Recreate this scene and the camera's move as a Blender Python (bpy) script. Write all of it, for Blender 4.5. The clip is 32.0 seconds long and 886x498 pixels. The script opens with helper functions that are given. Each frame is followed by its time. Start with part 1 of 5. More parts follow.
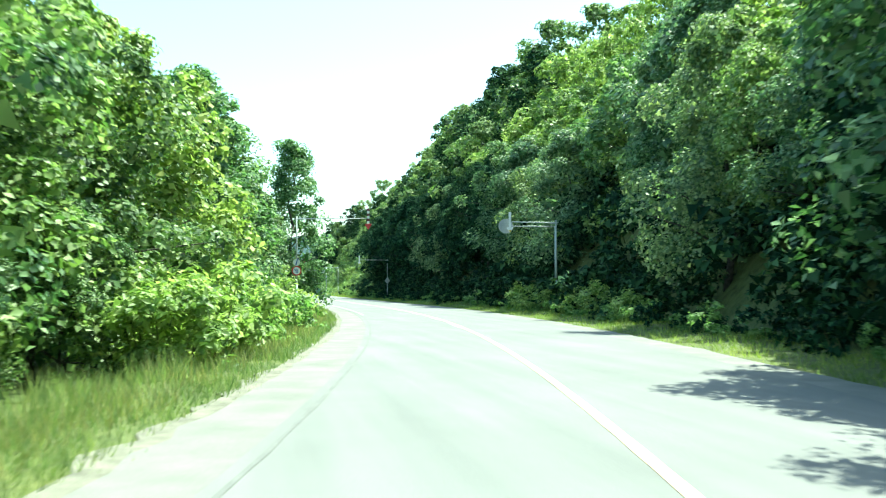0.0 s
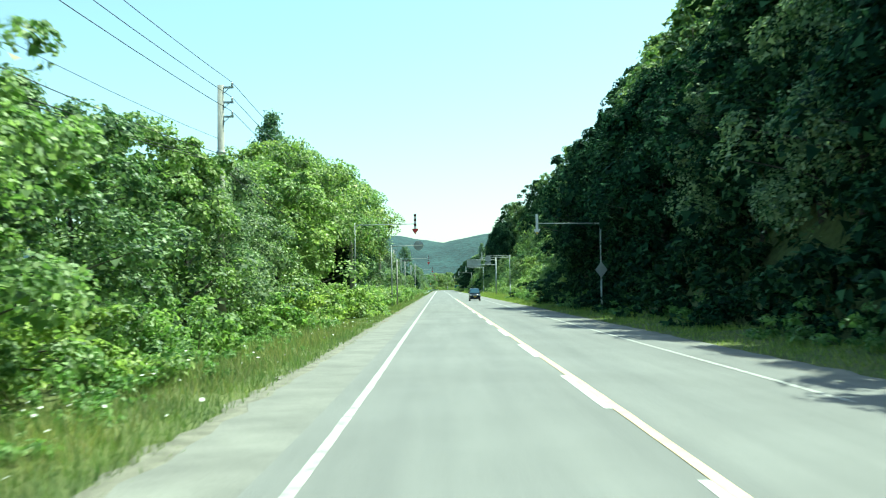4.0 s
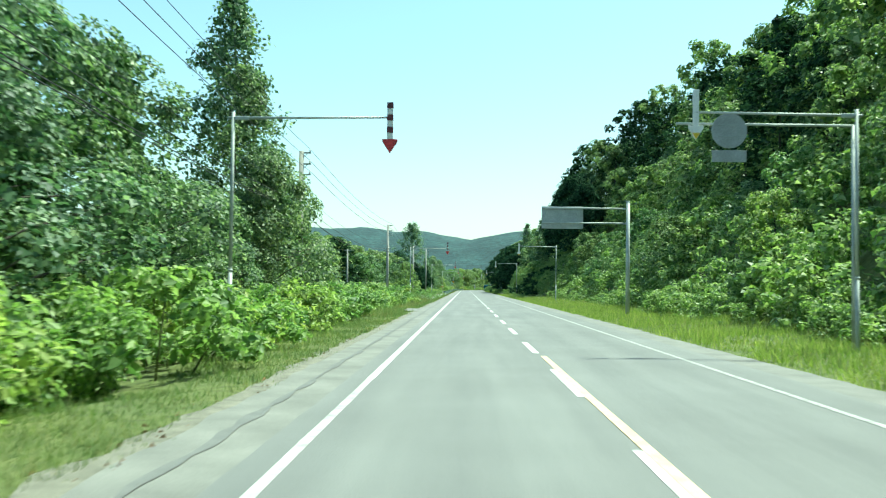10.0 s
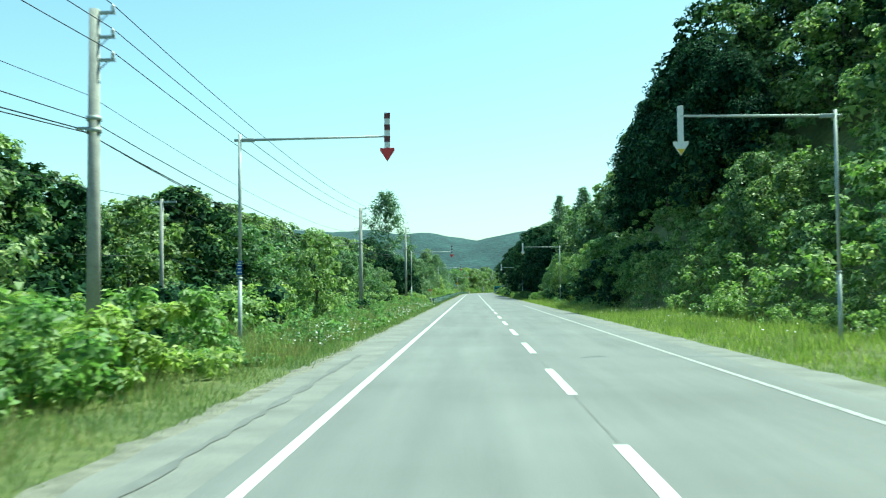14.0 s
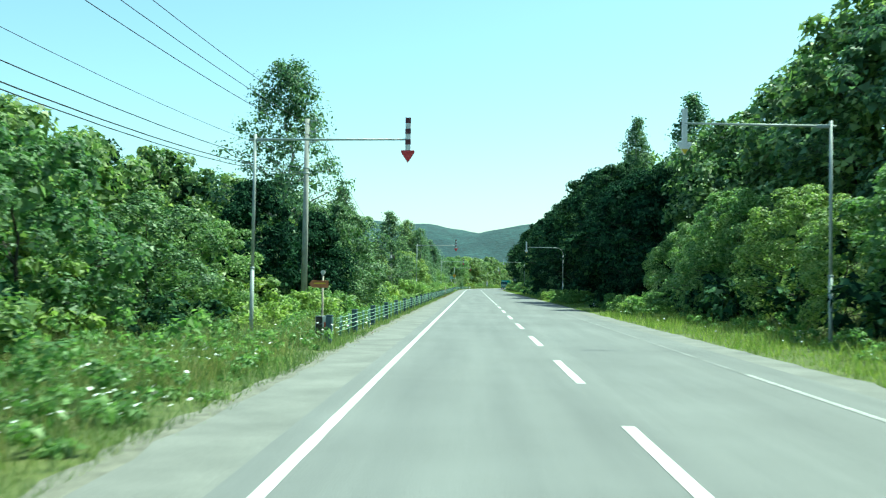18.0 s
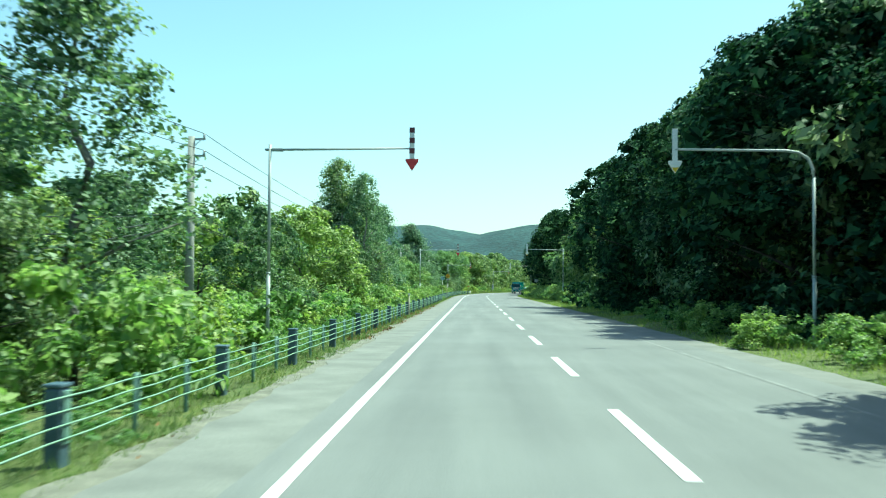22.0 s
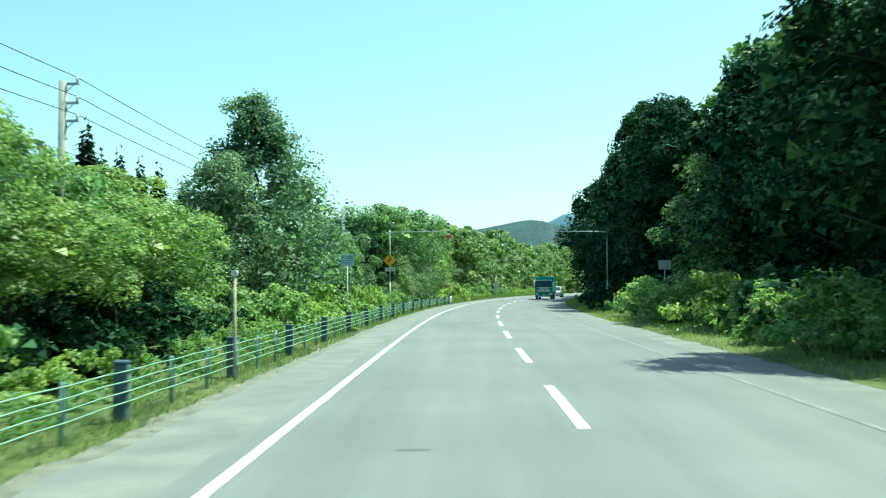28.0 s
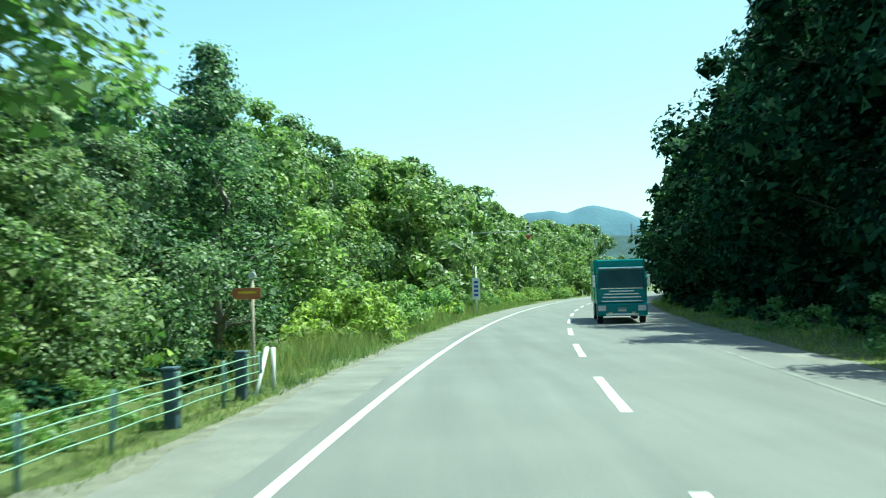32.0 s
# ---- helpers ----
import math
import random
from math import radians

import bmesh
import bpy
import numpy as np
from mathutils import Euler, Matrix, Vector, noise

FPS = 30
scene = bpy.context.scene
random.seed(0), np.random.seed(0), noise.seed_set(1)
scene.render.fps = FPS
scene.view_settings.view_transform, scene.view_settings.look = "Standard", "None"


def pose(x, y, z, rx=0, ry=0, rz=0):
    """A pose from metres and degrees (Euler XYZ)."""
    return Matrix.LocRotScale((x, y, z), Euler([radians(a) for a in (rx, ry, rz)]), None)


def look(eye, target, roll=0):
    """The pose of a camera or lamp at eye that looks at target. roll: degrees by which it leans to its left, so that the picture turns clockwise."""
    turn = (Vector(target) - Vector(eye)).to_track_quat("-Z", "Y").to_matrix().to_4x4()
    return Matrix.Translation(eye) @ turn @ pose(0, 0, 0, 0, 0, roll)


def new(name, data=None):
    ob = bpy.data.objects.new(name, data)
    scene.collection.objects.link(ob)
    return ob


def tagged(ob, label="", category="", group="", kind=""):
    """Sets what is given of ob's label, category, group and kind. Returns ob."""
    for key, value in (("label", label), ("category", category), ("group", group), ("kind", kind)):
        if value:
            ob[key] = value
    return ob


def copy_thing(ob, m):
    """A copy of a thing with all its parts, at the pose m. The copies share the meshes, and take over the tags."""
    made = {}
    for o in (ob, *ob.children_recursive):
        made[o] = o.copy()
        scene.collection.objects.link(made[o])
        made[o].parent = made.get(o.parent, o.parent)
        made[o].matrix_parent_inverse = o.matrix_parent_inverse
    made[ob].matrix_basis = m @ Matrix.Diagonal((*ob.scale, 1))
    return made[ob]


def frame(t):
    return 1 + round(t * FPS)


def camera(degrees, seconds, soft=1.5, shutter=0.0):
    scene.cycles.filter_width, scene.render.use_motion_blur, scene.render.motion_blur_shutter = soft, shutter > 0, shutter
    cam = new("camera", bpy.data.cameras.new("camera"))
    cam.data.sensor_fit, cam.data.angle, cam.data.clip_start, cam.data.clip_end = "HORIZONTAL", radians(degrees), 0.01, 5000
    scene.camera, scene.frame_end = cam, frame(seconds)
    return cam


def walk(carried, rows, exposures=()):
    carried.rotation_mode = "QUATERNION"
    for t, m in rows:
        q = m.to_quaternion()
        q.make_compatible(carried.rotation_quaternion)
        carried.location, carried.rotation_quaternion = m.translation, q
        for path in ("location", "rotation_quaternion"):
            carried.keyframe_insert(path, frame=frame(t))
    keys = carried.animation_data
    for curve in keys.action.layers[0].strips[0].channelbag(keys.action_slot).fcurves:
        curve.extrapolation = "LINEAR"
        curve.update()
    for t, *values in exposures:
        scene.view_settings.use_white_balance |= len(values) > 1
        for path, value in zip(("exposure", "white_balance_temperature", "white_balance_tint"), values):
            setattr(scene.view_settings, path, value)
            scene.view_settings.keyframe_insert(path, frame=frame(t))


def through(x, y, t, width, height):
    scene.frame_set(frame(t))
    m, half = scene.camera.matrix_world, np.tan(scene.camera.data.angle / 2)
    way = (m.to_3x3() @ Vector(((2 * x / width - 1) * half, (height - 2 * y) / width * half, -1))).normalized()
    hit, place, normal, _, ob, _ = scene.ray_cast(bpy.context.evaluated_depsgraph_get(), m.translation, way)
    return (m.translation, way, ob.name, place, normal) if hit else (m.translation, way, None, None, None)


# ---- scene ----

LENS = 48.2
cam = camera(LENS, 32.0, soft=1.1, shutter=0.22)
PATH = [
    (0.0, pose(-11.078, -0.092, 1.669, 92.21, 0.30, -11.00)),
    (0.5, pose(-9.149, 9.175, 1.669, 92.08, -0.07, -9.51)),
    (1.0, pose(-7.468, 18.493, 1.669, 91.94, -0.44, -8.02)),
    (1.5, pose(-5.985, 28.321, 1.669, 91.93, -0.70, -6.75)),
    (2.0, pose(-4.757, 38.184, 1.669, 91.92, -0.96, -5.47)),
    (2.5, pose(-3.771, 47.394, 1.669, 92.05, 0.35, -3.94)),
    (3.0, pose(-3.038, 56.622, 1.669, 92.19, 1.66, -2.41)),
    (3.5, pose(-2.607, 66.424, 1.669, 92.21, 1.33, -1.40)),
    (4.5, pose(-2.129, 86.067, 1.669, 92.23, 0.46, 0.67)),
    (5.5, pose(-2.053, 105.770, 1.669, 92.24, -0.42, 1.26)),
    (6.0, pose(-2.003, 115.704, 1.669, 92.25, -0.47, 1.63)),
    (7.0, pose(-1.973, 135.544, 1.669, 92.16, 0.27, 1.73)),
    (8.0, pose(-1.920, 155.110, 1.669, 92.23, 0.40, 1.76)),
    (9.0, pose(-1.920, 174.809, 1.669, 92.09, -0.55, 1.41)),
    (10.0, pose(-1.823, 194.378, 1.669, 92.16, -0.75, 1.29)),
    (11.0, pose(-1.676, 214.164, 1.669, 92.06, -0.07, 1.66)),
    (12.0, pose(-1.660, 234.309, 1.669, 92.28, -0.31, 1.75)),
    (13.0, pose(-1.606, 254.007, 1.669, 92.26, 0.09, 1.55)),
    (14.0, pose(-1.551, 274.076, 1.669, 92.33, 0.57, 1.72)),
    (14.5, pose(-1.539, 283.830, 1.669, 92.14, 0.92, 1.82)),
    (15.5, pose(-1.618, 303.584, 1.669, 92.16, 0.18, 1.89)),
    (16.5, pose(-1.696, 323.338, 1.669, 92.20, -0.57, 1.96)),
    (17.0, pose(-1.733, 333.091, 1.669, 92.22, -0.59, 1.97)),
    (18.0, pose(-1.858, 352.852, 1.669, 91.95, -0.88, 1.74)),
    (19.0, pose(-1.898, 372.298, 1.669, 92.16, -0.67, 1.84)),
    (20.0, pose(-1.924, 391.612, 1.669, 92.08, -1.01, 1.87)),
    (21.0, pose(-1.894, 411.196, 1.669, 92.19, -0.41, 2.01)),
    (22.0, pose(-1.903, 431.05, 1.669, 92.14, -0.42, 1.81)),
    (23.0, pose(-1.885, 450.472, 1.669, 92.28, -0.86, 1.50)),
    (24.0, pose(-1.795, 469.812, 1.669, 92.25, -0.98, 1.39)),
    (25.0, pose(-1.700, 489.800, 1.669, 92.20, -0.90, 0.98)),
    (26.5, pose(-1.515, 519.230, 1.669, 92.15, -0.24, 1.29)),
    (27.5, pose(-1.387, 538.374, 1.669, 92.11, 0.22, 1.53)),
    (28.0, pose(-1.375, 548.075, 1.669, 92.15, 0.30, 1.32)),
    (29.0, pose(-1.291, 567.689, 1.669, 92.13, -0.08, 1.05)),
    (30.0, pose(-1.147, 587.650, 1.669, 92.13, 0.10, 0.76)),
    (31.0, pose(-0.747, 607.45, 1.669, 92.20, 0.58, 0.65)),
    (32.0, pose(-0.014, 626.764, 1.669, 92.23, 1.29, -0.81)),
]
EXPOSURE = [(0.0, 1.60, 6420, -23), (1.5, 1.54, 6420, -23), (2.5, 1.35, 6400, -24), (3.5, 1.1, 6400, -25), (6.0, 0.9, 6350, -26), (11.0, 0.9, 6350, -26), (12.0, 0.82, 6050, -34), (14.0, 0.80, 6060, -31), (32.0, 0.82, 6050, -30)]
walk(cam, PATH, EXPOSURE)

# ---- sky and sun: a clear summer noon, the sun high ahead and to the right of the road ----
SUN_ELEVATION, SUN_AZIMUTH = 63.5, 62.0      # azimuth: degrees from the road's heading towards its right
world = bpy.data.worlds.new("sky")
scene.world = world
world.use_nodes = True
wn = world.node_tree
sky = wn.nodes.new("ShaderNodeTexSky")
sky.sky_type, sky.sun_disc = "NISHITA", False
sky.sun_elevation, sky.sun_rotation = radians(SUN_ELEVATION), radians(SUN_AZIMUTH)
sky.air_density, sky.dust_density, sky.ozone_density = 1.0, 1.5, 2.0
wn.links.new(sky.outputs["Color"], wn.nodes["Background"].inputs["Color"])
wn.nodes["Background"].inputs["Strength"].default_value = 0.146
sun = new("sun", bpy.data.lights.new("sun", "SUN"))
sun.data.energy, sun.data.angle, sun.data.color = 5.0, radians(0.53), (1.0, 0.96, 0.88)
sa, se = radians(SUN_AZIMUTH), radians(SUN_ELEVATION)
sun.matrix_world = look((math.sin(sa) * math.cos(se) * 50, math.cos(sa) * math.cos(se) * 50, math.sin(se) * 50), (0, 0, 0))

# ---- the road's line: a left bend, a long straight, a right bend ----
K1, BEND1, EASE1 = 0.002637, 102.2, 38.8
K2, BEND2, EASE2 = 0.001746, 562.6, 51.5
STATIONS = np.arange(-200.0, 1100.0, 0.5)


def eased(u, ease):
    return np.where(u <= 0, 0, np.where(u < ease, u * u / (2 * ease), u - ease / 2))


HEADING = -K1 * eased(np.minimum(BEND1 - STATIONS, 200), EASE1) - K2 * eased(np.minimum(STATIONS - BEND2, 320), EASE2)
LINE_X, LINE_Y = np.cumsum(-np.sin(HEADING)) * 0.5, np.cumsum(np.cos(HEADING)) * 0.5
_j = int(np.searchsorted(STATIONS, 300))
LINE_X, LINE_Y = LINE_X - LINE_X[_j], LINE_Y - LINE_Y[_j] + 300


def at(s, lat, z=0.0):
    """The world place at station s, lat metres to the right of the centre line."""
    p = float(np.interp(s, STATIONS, HEADING))
    return Vector((float(np.interp(s, STATIONS, LINE_X)) + lat * math.cos(p), float(np.interp(s, STATIONS, LINE_Y)) + lat * math.sin(p), z))


def heading(s):
    return math.degrees(float(np.interp(s, STATIONS, HEADING)))


def place(s, lat, z=0.0, turn=0.0, size=1.0):
    v = at(s, lat, z)
    return pose(v.x, v.y, v.z, 0, 0, heading(s) + turn) @ Matrix.Diagonal((size, size, size, 1))


def smooth(a, b, x):
    t = np.clip((x - a) / (b - a), 0, 1)
    return t * t * (3 - 2 * t)


def relief(s, lat):
    """Height of the ground: a road bed, a wooded hillside to the right along the first half, low land to the left."""
    s, lat = np.asarray(s, float), np.asarray(lat, float)
    right = np.maximum(lat - 8.0, 0)
    toe = 1.0 + 3.0 * smooth(165, 195, s) * (1 - smooth(325, 345, s))
    climb = (1.35 - 0.40 * smooth(205, 230, s) * (1 - smooth(320, 350, s))) * (1 - smooth(345, 425, s)) + 0.12 * smooth(345, 425, s)
    hill = 34 * np.tanh(np.maximum(right - toe, 0) * climb / 34)
    hill = hill * (1 - smooth(60, 260, lat) * 0.7)
    left = np.maximum(-lat - 6.3, 0)
    dip = -0.45 * smooth(0, 4, left) - 0.5 * smooth(8, 30, left)
    dip = dip + 16 * smooth(90, 300, left)
    wave = 0.25 * np.sin(s * 0.21 + lat * 0.13) * smooth(7, 14, np.abs(lat)) + 0.12 * np.sin(s * 0.63 - lat * 0.5) * smooth(5.5, 8, np.abs(lat))
    verge = 0.10 * smooth(5.2, 7, lat)
    return hill + dip + wave + verge - 0.04


# ---- materials ----
def material(name, rough=0.8, metal=0.0):
    m = bpy.data.materials.new(name)
    m.use_nodes = True
    b = m.node_tree.nodes["Principled BSDF"]
    b.inputs["Roughness"].default_value, b.inputs["Metallic"].default_value = rough, metal
    return m, m.node_tree, b


def noise_node(nt, scale, detail=4.0, coords=None, rough=0.55):
    n = nt.nodes.new("ShaderNodeTexNoise")
    n.inputs["Scale"].default_value, n.inputs["Detail"].default_value, n.inputs["Roughness"].default_value = scale, detail, rough
    if coords is not None:
        nt.links.new(coords, n.inputs["Vector"])
    return n


def ramp_node(nt, fac, stops):
    r = nt.nodes.new("ShaderNodeValToRGB")
    while len(r.color_ramp.elements) < len(stops):
        r.color_ramp.elements.new(0.5)
    for e, (p, c) in zip(r.color_ramp.elements, stops):
        e.position, e.color = p, (*c, 1)
    nt.links.new(fac, r.inputs["Fac"])
    return r


def mixed(nt, kind, fac, a, b):
    m = nt.nodes.new("ShaderNodeMix")
    m.data_type, m.blend_type = "RGBA", kind
    for key, value in ((0, fac), (6, a), (7, b)):
        if isinstance(value, bpy.types.NodeSocket):
            nt.links.new(value, m.inputs[key])
        else:
            m.inputs[key].default_value = value if key == 0 else (*value, 1)
    return m.outputs[2]


def position(nt):
    return nt.nodes.new("ShaderNodeNewGeometry").outputs["Position"]


def bumped(nt, bsdf, height, strength=0.4, distance=0.02):
    b = nt.nodes.new("ShaderNodeBump")
    b.inputs["Strength"].default_value, b.inputs["Distance"].default_value = strength, distance
    nt.links.new(height, b.inputs["Height"])
    nt.links.new(b.outputs["Normal"], bsdf.inputs["Normal"])


def speckled(name, dark, light, scale=8.0, fine=80.0, rough=0.85, metal=0.0, bump=0.3, distance=0.01):
    """Two scales of variation between two colours, with fine relief."""
    m, nt, b = material(name, rough, metal)
    pos = position(nt)
    broad, grain = noise_node(nt, scale, 5, pos), noise_node(nt, fine, 3, pos)
    c = ramp_node(nt, broad.outputs["Fac"], [(0.3, dark), (0.7, light)]).outputs["Color"]
    g = ramp_node(nt, grain.outputs["Fac"], [(0.25, (0.72, 0.72, 0.72)), (0.75, (1.15, 1.15, 1.15))]).outputs["Color"]
    nt.links.new(mixed(nt, "MULTIPLY", 1.0, c, g), b.inputs["Base Color"])
    bumped(nt, b, grain.outputs["Fac"], bump, distance)
    return m


def leafy(name, dark, mid, light, gloss=0.48, through=0.30, sheen=0.34):
    """Leaves: each leaf its own green, each plant its own cast, light shining through."""
    m, nt, b = material(name, gloss)
    geo = nt.nodes.new("ShaderNodeNewGeometry")
    info = nt.nodes.new("ShaderNodeObjectInfo")
    c = ramp_node(nt, geo.outputs["Random Per Island"], [(0.0, dark), (0.55, mid), (1.0, light)]).outputs["Color"]
    cast = ramp_node(nt, info.outputs["Random"], [(0.0, (0.72, 0.85, 0.86)), (0.5, (0.98, 1.0, 1.03)), (1.0, (1.22, 1.11, 0.92))]).outputs["Color"]
    broad = noise_node(nt, 0.35, 3, geo.outputs["Position"])
    patch = ramp_node(nt, broad.outputs["Fac"], [(0.3, (0.78, 0.82, 0.85)), (0.7, (1.18, 1.12, 0.95))]).outputs["Color"]
    c = mixed(nt, "MULTIPLY", 1.0, mixed(nt, "MULTIPLY", 1.0, c, cast), patch)
    nt.links.new(c, b.inputs["Base Color"])
    b.inputs["Specular IOR Level"].default_value = sheen
    t = nt.nodes.new("ShaderNodeBsdfTranslucent")
    nt.links.new(mixed(nt, "MULTIPLY", 1.0, c, (1.40, 1.58, 1.0)), t.inputs["Color"])
    s = nt.nodes.new("ShaderNodeMixShader")
    s.inputs[0].default_value = through
    nt.links.new(b.outputs[0], s.inputs[1])
    nt.links.new(t.outputs[0], s.inputs[2])
    nt.links.new(s.outputs[0], nt.nodes["Material Output"].inputs["Surface"])
    return m


def asphalt_material():
    m, nt, b = material("asphalt", 0.82)
    pos = position(nt)
    stretch = nt.nodes.new("ShaderNodeMapping")
    stretch.inputs["Scale"].default_value = (1.0, 0.05, 1.0)
    nt.links.new(pos, stretch.inputs["Vector"])
    streak = noise_node(nt, 1.3, 4, stretch.outputs["Vector"])
    broad, grain = noise_node(nt, 0.25, 4, pos), noise_node(nt, 70, 3, pos, 0.7)
    c = ramp_node(nt, streak.outputs["Fac"], [(0.3, (0.140, 0.142, 0.143)), (0.7, (0.185, 0.186, 0.184))]).outputs["Color"]
    p = ramp_node(nt, broad.outputs["Fac"], [(0.3, (0.88, 0.88, 0.88)), (0.7, (1.08, 1.08, 1.08))]).outputs["Color"]
    g = ramp_node(nt, grain.outputs["Fac"], [(0.3, (0.70, 0.70, 0.70)), (0.7, (1.25, 1.25, 1.25))]).outputs["Color"]
    nt.links.new(mixed(nt, "MULTIPLY", 1.0, mixed(nt, "MULTIPLY", 1.0, c, p), g), b.inputs["Base Color"])
    bumped(nt, b, grain.outputs["Fac"], 0.35, 0.008)
    return m


def ground_material():
    """Soil and leaf litter under weeds and low grass."""
    m, nt, b = material("weedy_ground", 0.95)
    pos = position(nt)
    broad, mid, grain = noise_node(nt, 0.35, 5, pos), noise_node(nt, 3.0, 4, pos), noise_node(nt, 40, 3, pos)
    c = ramp_node(nt, mid.outputs["Fac"], [(0.25, (0.045, 0.062, 0.020)), (0.5, (0.100, 0.130, 0.040)), (0.75, (0.140, 0.160, 0.066))]).outputs["Color"]
    d = ramp_node(nt, broad.outputs["Fac"], [(0.3, (0.8, 0.85, 0.75)), (0.7, (1.25, 1.12, 0.95))]).outputs["Color"]
    nt.links.new(mixed(nt, "MULTIPLY", 1.0, c, d), b.inputs["Base Color"])
    bumped(nt, b, grain.outputs["Fac"], 0.6, 0.05)
    return m


def wood_far(name, dark, light, scale, grain=(0.55, 1.3)):
    m, nt, b = material(name, 0.95)
    pos = position(nt)
    a, g = noise_node(nt, scale, 6, pos), noise_node(nt, scale * 6, 4, pos)
    c = ramp_node(nt, a.outputs["Fac"], [(0.35, dark), (0.65, light)]).outputs["Color"]
    h = ramp_node(nt, g.outputs["Fac"], [(0.3, (grain[0],) * 3), (0.7, (grain[1],) * 3)]).outputs["Color"]
    nt.links.new(mixed(nt, "MULTIPLY", 1.0, c, h), b.inputs["Base Color"])
    bumped(nt, b, g.outputs["Fac"], 0.6, 4.0)
    return m


ASPHALT = asphalt_material()
SHOULDER = speckled("worn_shoulder", (0.150, 0.148, 0.140), (0.235, 0.230, 0.215), 0.8, 60, 0.9)
SEAL = speckled("bitumen_seal", (0.025, 0.025, 0.026), (0.05, 0.05, 0.05), 6, 60, 0.6)
GRAVEL = speckled("sandy_gravel", (0.13, 0.125, 0.10), (0.27, 0.255, 0.21), 2.5, 45, 0.95, bump=0.8, distance=0.03)
SEAM = speckled("worn_seam", (0.120, 0.120, 0.119), (0.172, 0.172, 0.169), 2, 60, 0.8)
WHITE_PAINT = speckled("worn_white_paint", (0.42, 0.42, 0.41), (0.72, 0.72, 0.70), 2.2, 50, 0.75)
YELLOW_PAINT = speckled("worn_yellow_paint", (0.66, 0.50, 0.26), (0.80, 0.64, 0.38), 3, 50, 0.7)
FADED_PAINT = speckled("faded_white_paint", (0.19, 0.19, 0.187), (0.50, 0.50, 0.48), 5, 50, 0.75)
OLD_PAINT = speckled("dull_white_paint", (0.24, 0.24, 0.235), (0.54, 0.54, 0.52), 3.5, 50, 0.75)
WORN_PAINT = speckled("worn_away_white_paint", (0.150, 0.152, 0.151), (0.265, 0.265, 0.260), 0.9, 50, 0.80)
GROUND = ground_material()
BARK = speckled("bark", (0.035, 0.030, 0.025), (0.11, 0.10, 0.085), 6, 40, 0.95, bump=0.8, distance=0.03)
PALE_BARK = speckled("pale_bark", (0.16, 0.15, 0.13), (0.34, 0.33, 0.30), 5, 40, 0.9, bump=0.5)
STEM = speckled("plant_stem", (0.06, 0.09, 0.03), (0.13, 0.15, 0.05), 6, 40, 0.8)
LEAF = leafy("broad_leaves", (0.034, 0.078, 0.034), (0.118, 0.200, 0.080), (0.320, 0.405, 0.225))
LEAF_COOL = leafy("grey_green_leaves", (0.046, 0.092, 0.054), (0.140, 0.215, 0.122), (0.330, 0.405, 0.275), 0.48, 0.38)
LEAF_LIGHT = leafy("light_leaves", (0.072, 0.140, 0.044), (0.200, 0.295, 0.100), (0.405, 0.480, 0.255), 0.48, 0.38)
LEAF_MID = leafy("thicket_leaves", (0.048, 0.102, 0.038), (0.146, 0.235, 0.090), (0.335, 0.415, 0.230), 0.48, 0.38)
# Near-black leaf colour with little gloss: deep shade painted into the leaves.
LEAF_SHADED = leafy("shade_darkened_leaves", (0.006, 0.020, 0.012), (0.019, 0.050, 0.029), (0.080, 0.155, 0.078), 0.75, 0.12, 0.05)
NEEDLES = leafy("spruce_needles", (0.010, 0.026, 0.014), (0.020, 0.045, 0.022), (0.034, 0.066, 0.032), 0.6, 0.1)
LEAF_KNOT = leafy("knotweed_leaves", (0.085, 0.150, 0.048), (0.225, 0.320, 0.105), (0.410, 0.490, 0.220), 0.48, 0.42)
GRASS = leafy("verge_grass_blades", (0.088, 0.148, 0.058), (0.160, 0.230, 0.098), (0.275, 0.310, 0.170), 0.7, 0.4)
BANK_GRASS = leafy("bank_grass_blades", (0.130, 0.200, 0.050), (0.235, 0.315, 0.085), (0.380, 0.410, 0.170), 0.7, 0.4)
STRAW = leafy("straw_stalks", (0.20, 0.20, 0.085), (0.33, 0.30, 0.14), (0.50, 0.45, 0.25), 0.8, 0.3, 0.1)
LITTER = speckled("dry_litter", (0.24, 0.125, 0.055), (0.38, 0.23, 0.12), 5, 40, 0.95)
PETAL = speckled("white_petals", (0.70, 0.70, 0.66), (0.85, 0.85, 0.82), 20, 60, 0.7)
STEEL = speckled("galvanised_steel", (0.34, 0.375, 0.37), (0.48, 0.515, 0.505), 3, 50, 0.55, 0.15, 0.15)
CONCRETE = speckled("pole_concrete", (0.30, 0.30, 0.28), (0.44, 0.43, 0.40), 3, 40, 0.9)
SIGN_BACK = speckled("sign_back_aluminium", (0.36, 0.38, 0.38), (0.50, 0.52, 0.52), 2, 40, 0.5, 0.5, 0.1)
WHITE = speckled("white_enamel", (0.74, 0.75, 0.74), (0.84, 0.84, 0.83), 3, 60, 0.45, bump=0.05)
DARK_RED = speckled("weathered_dark_red_band", (0.085, 0.020, 0.026), (0.14, 0.030, 0.036), 3, 60, 0.5, bump=0.05)
RED = speckled("red_enamel", (0.46, 0.030, 0.035), (0.60, 0.045, 0.05), 3, 60, 0.45, bump=0.05)
YELLOW = speckled("yellow_sign_sheet", (0.92, 0.42, 0.015), (0.97, 0.50, 0.03), 3, 60, 0.5, bump=0.05)
BLUE = speckled("blue_sign_sheet", (0.02, 0.07, 0.32), (0.03, 0.10, 0.40), 3, 60, 0.5, bump=0.05)
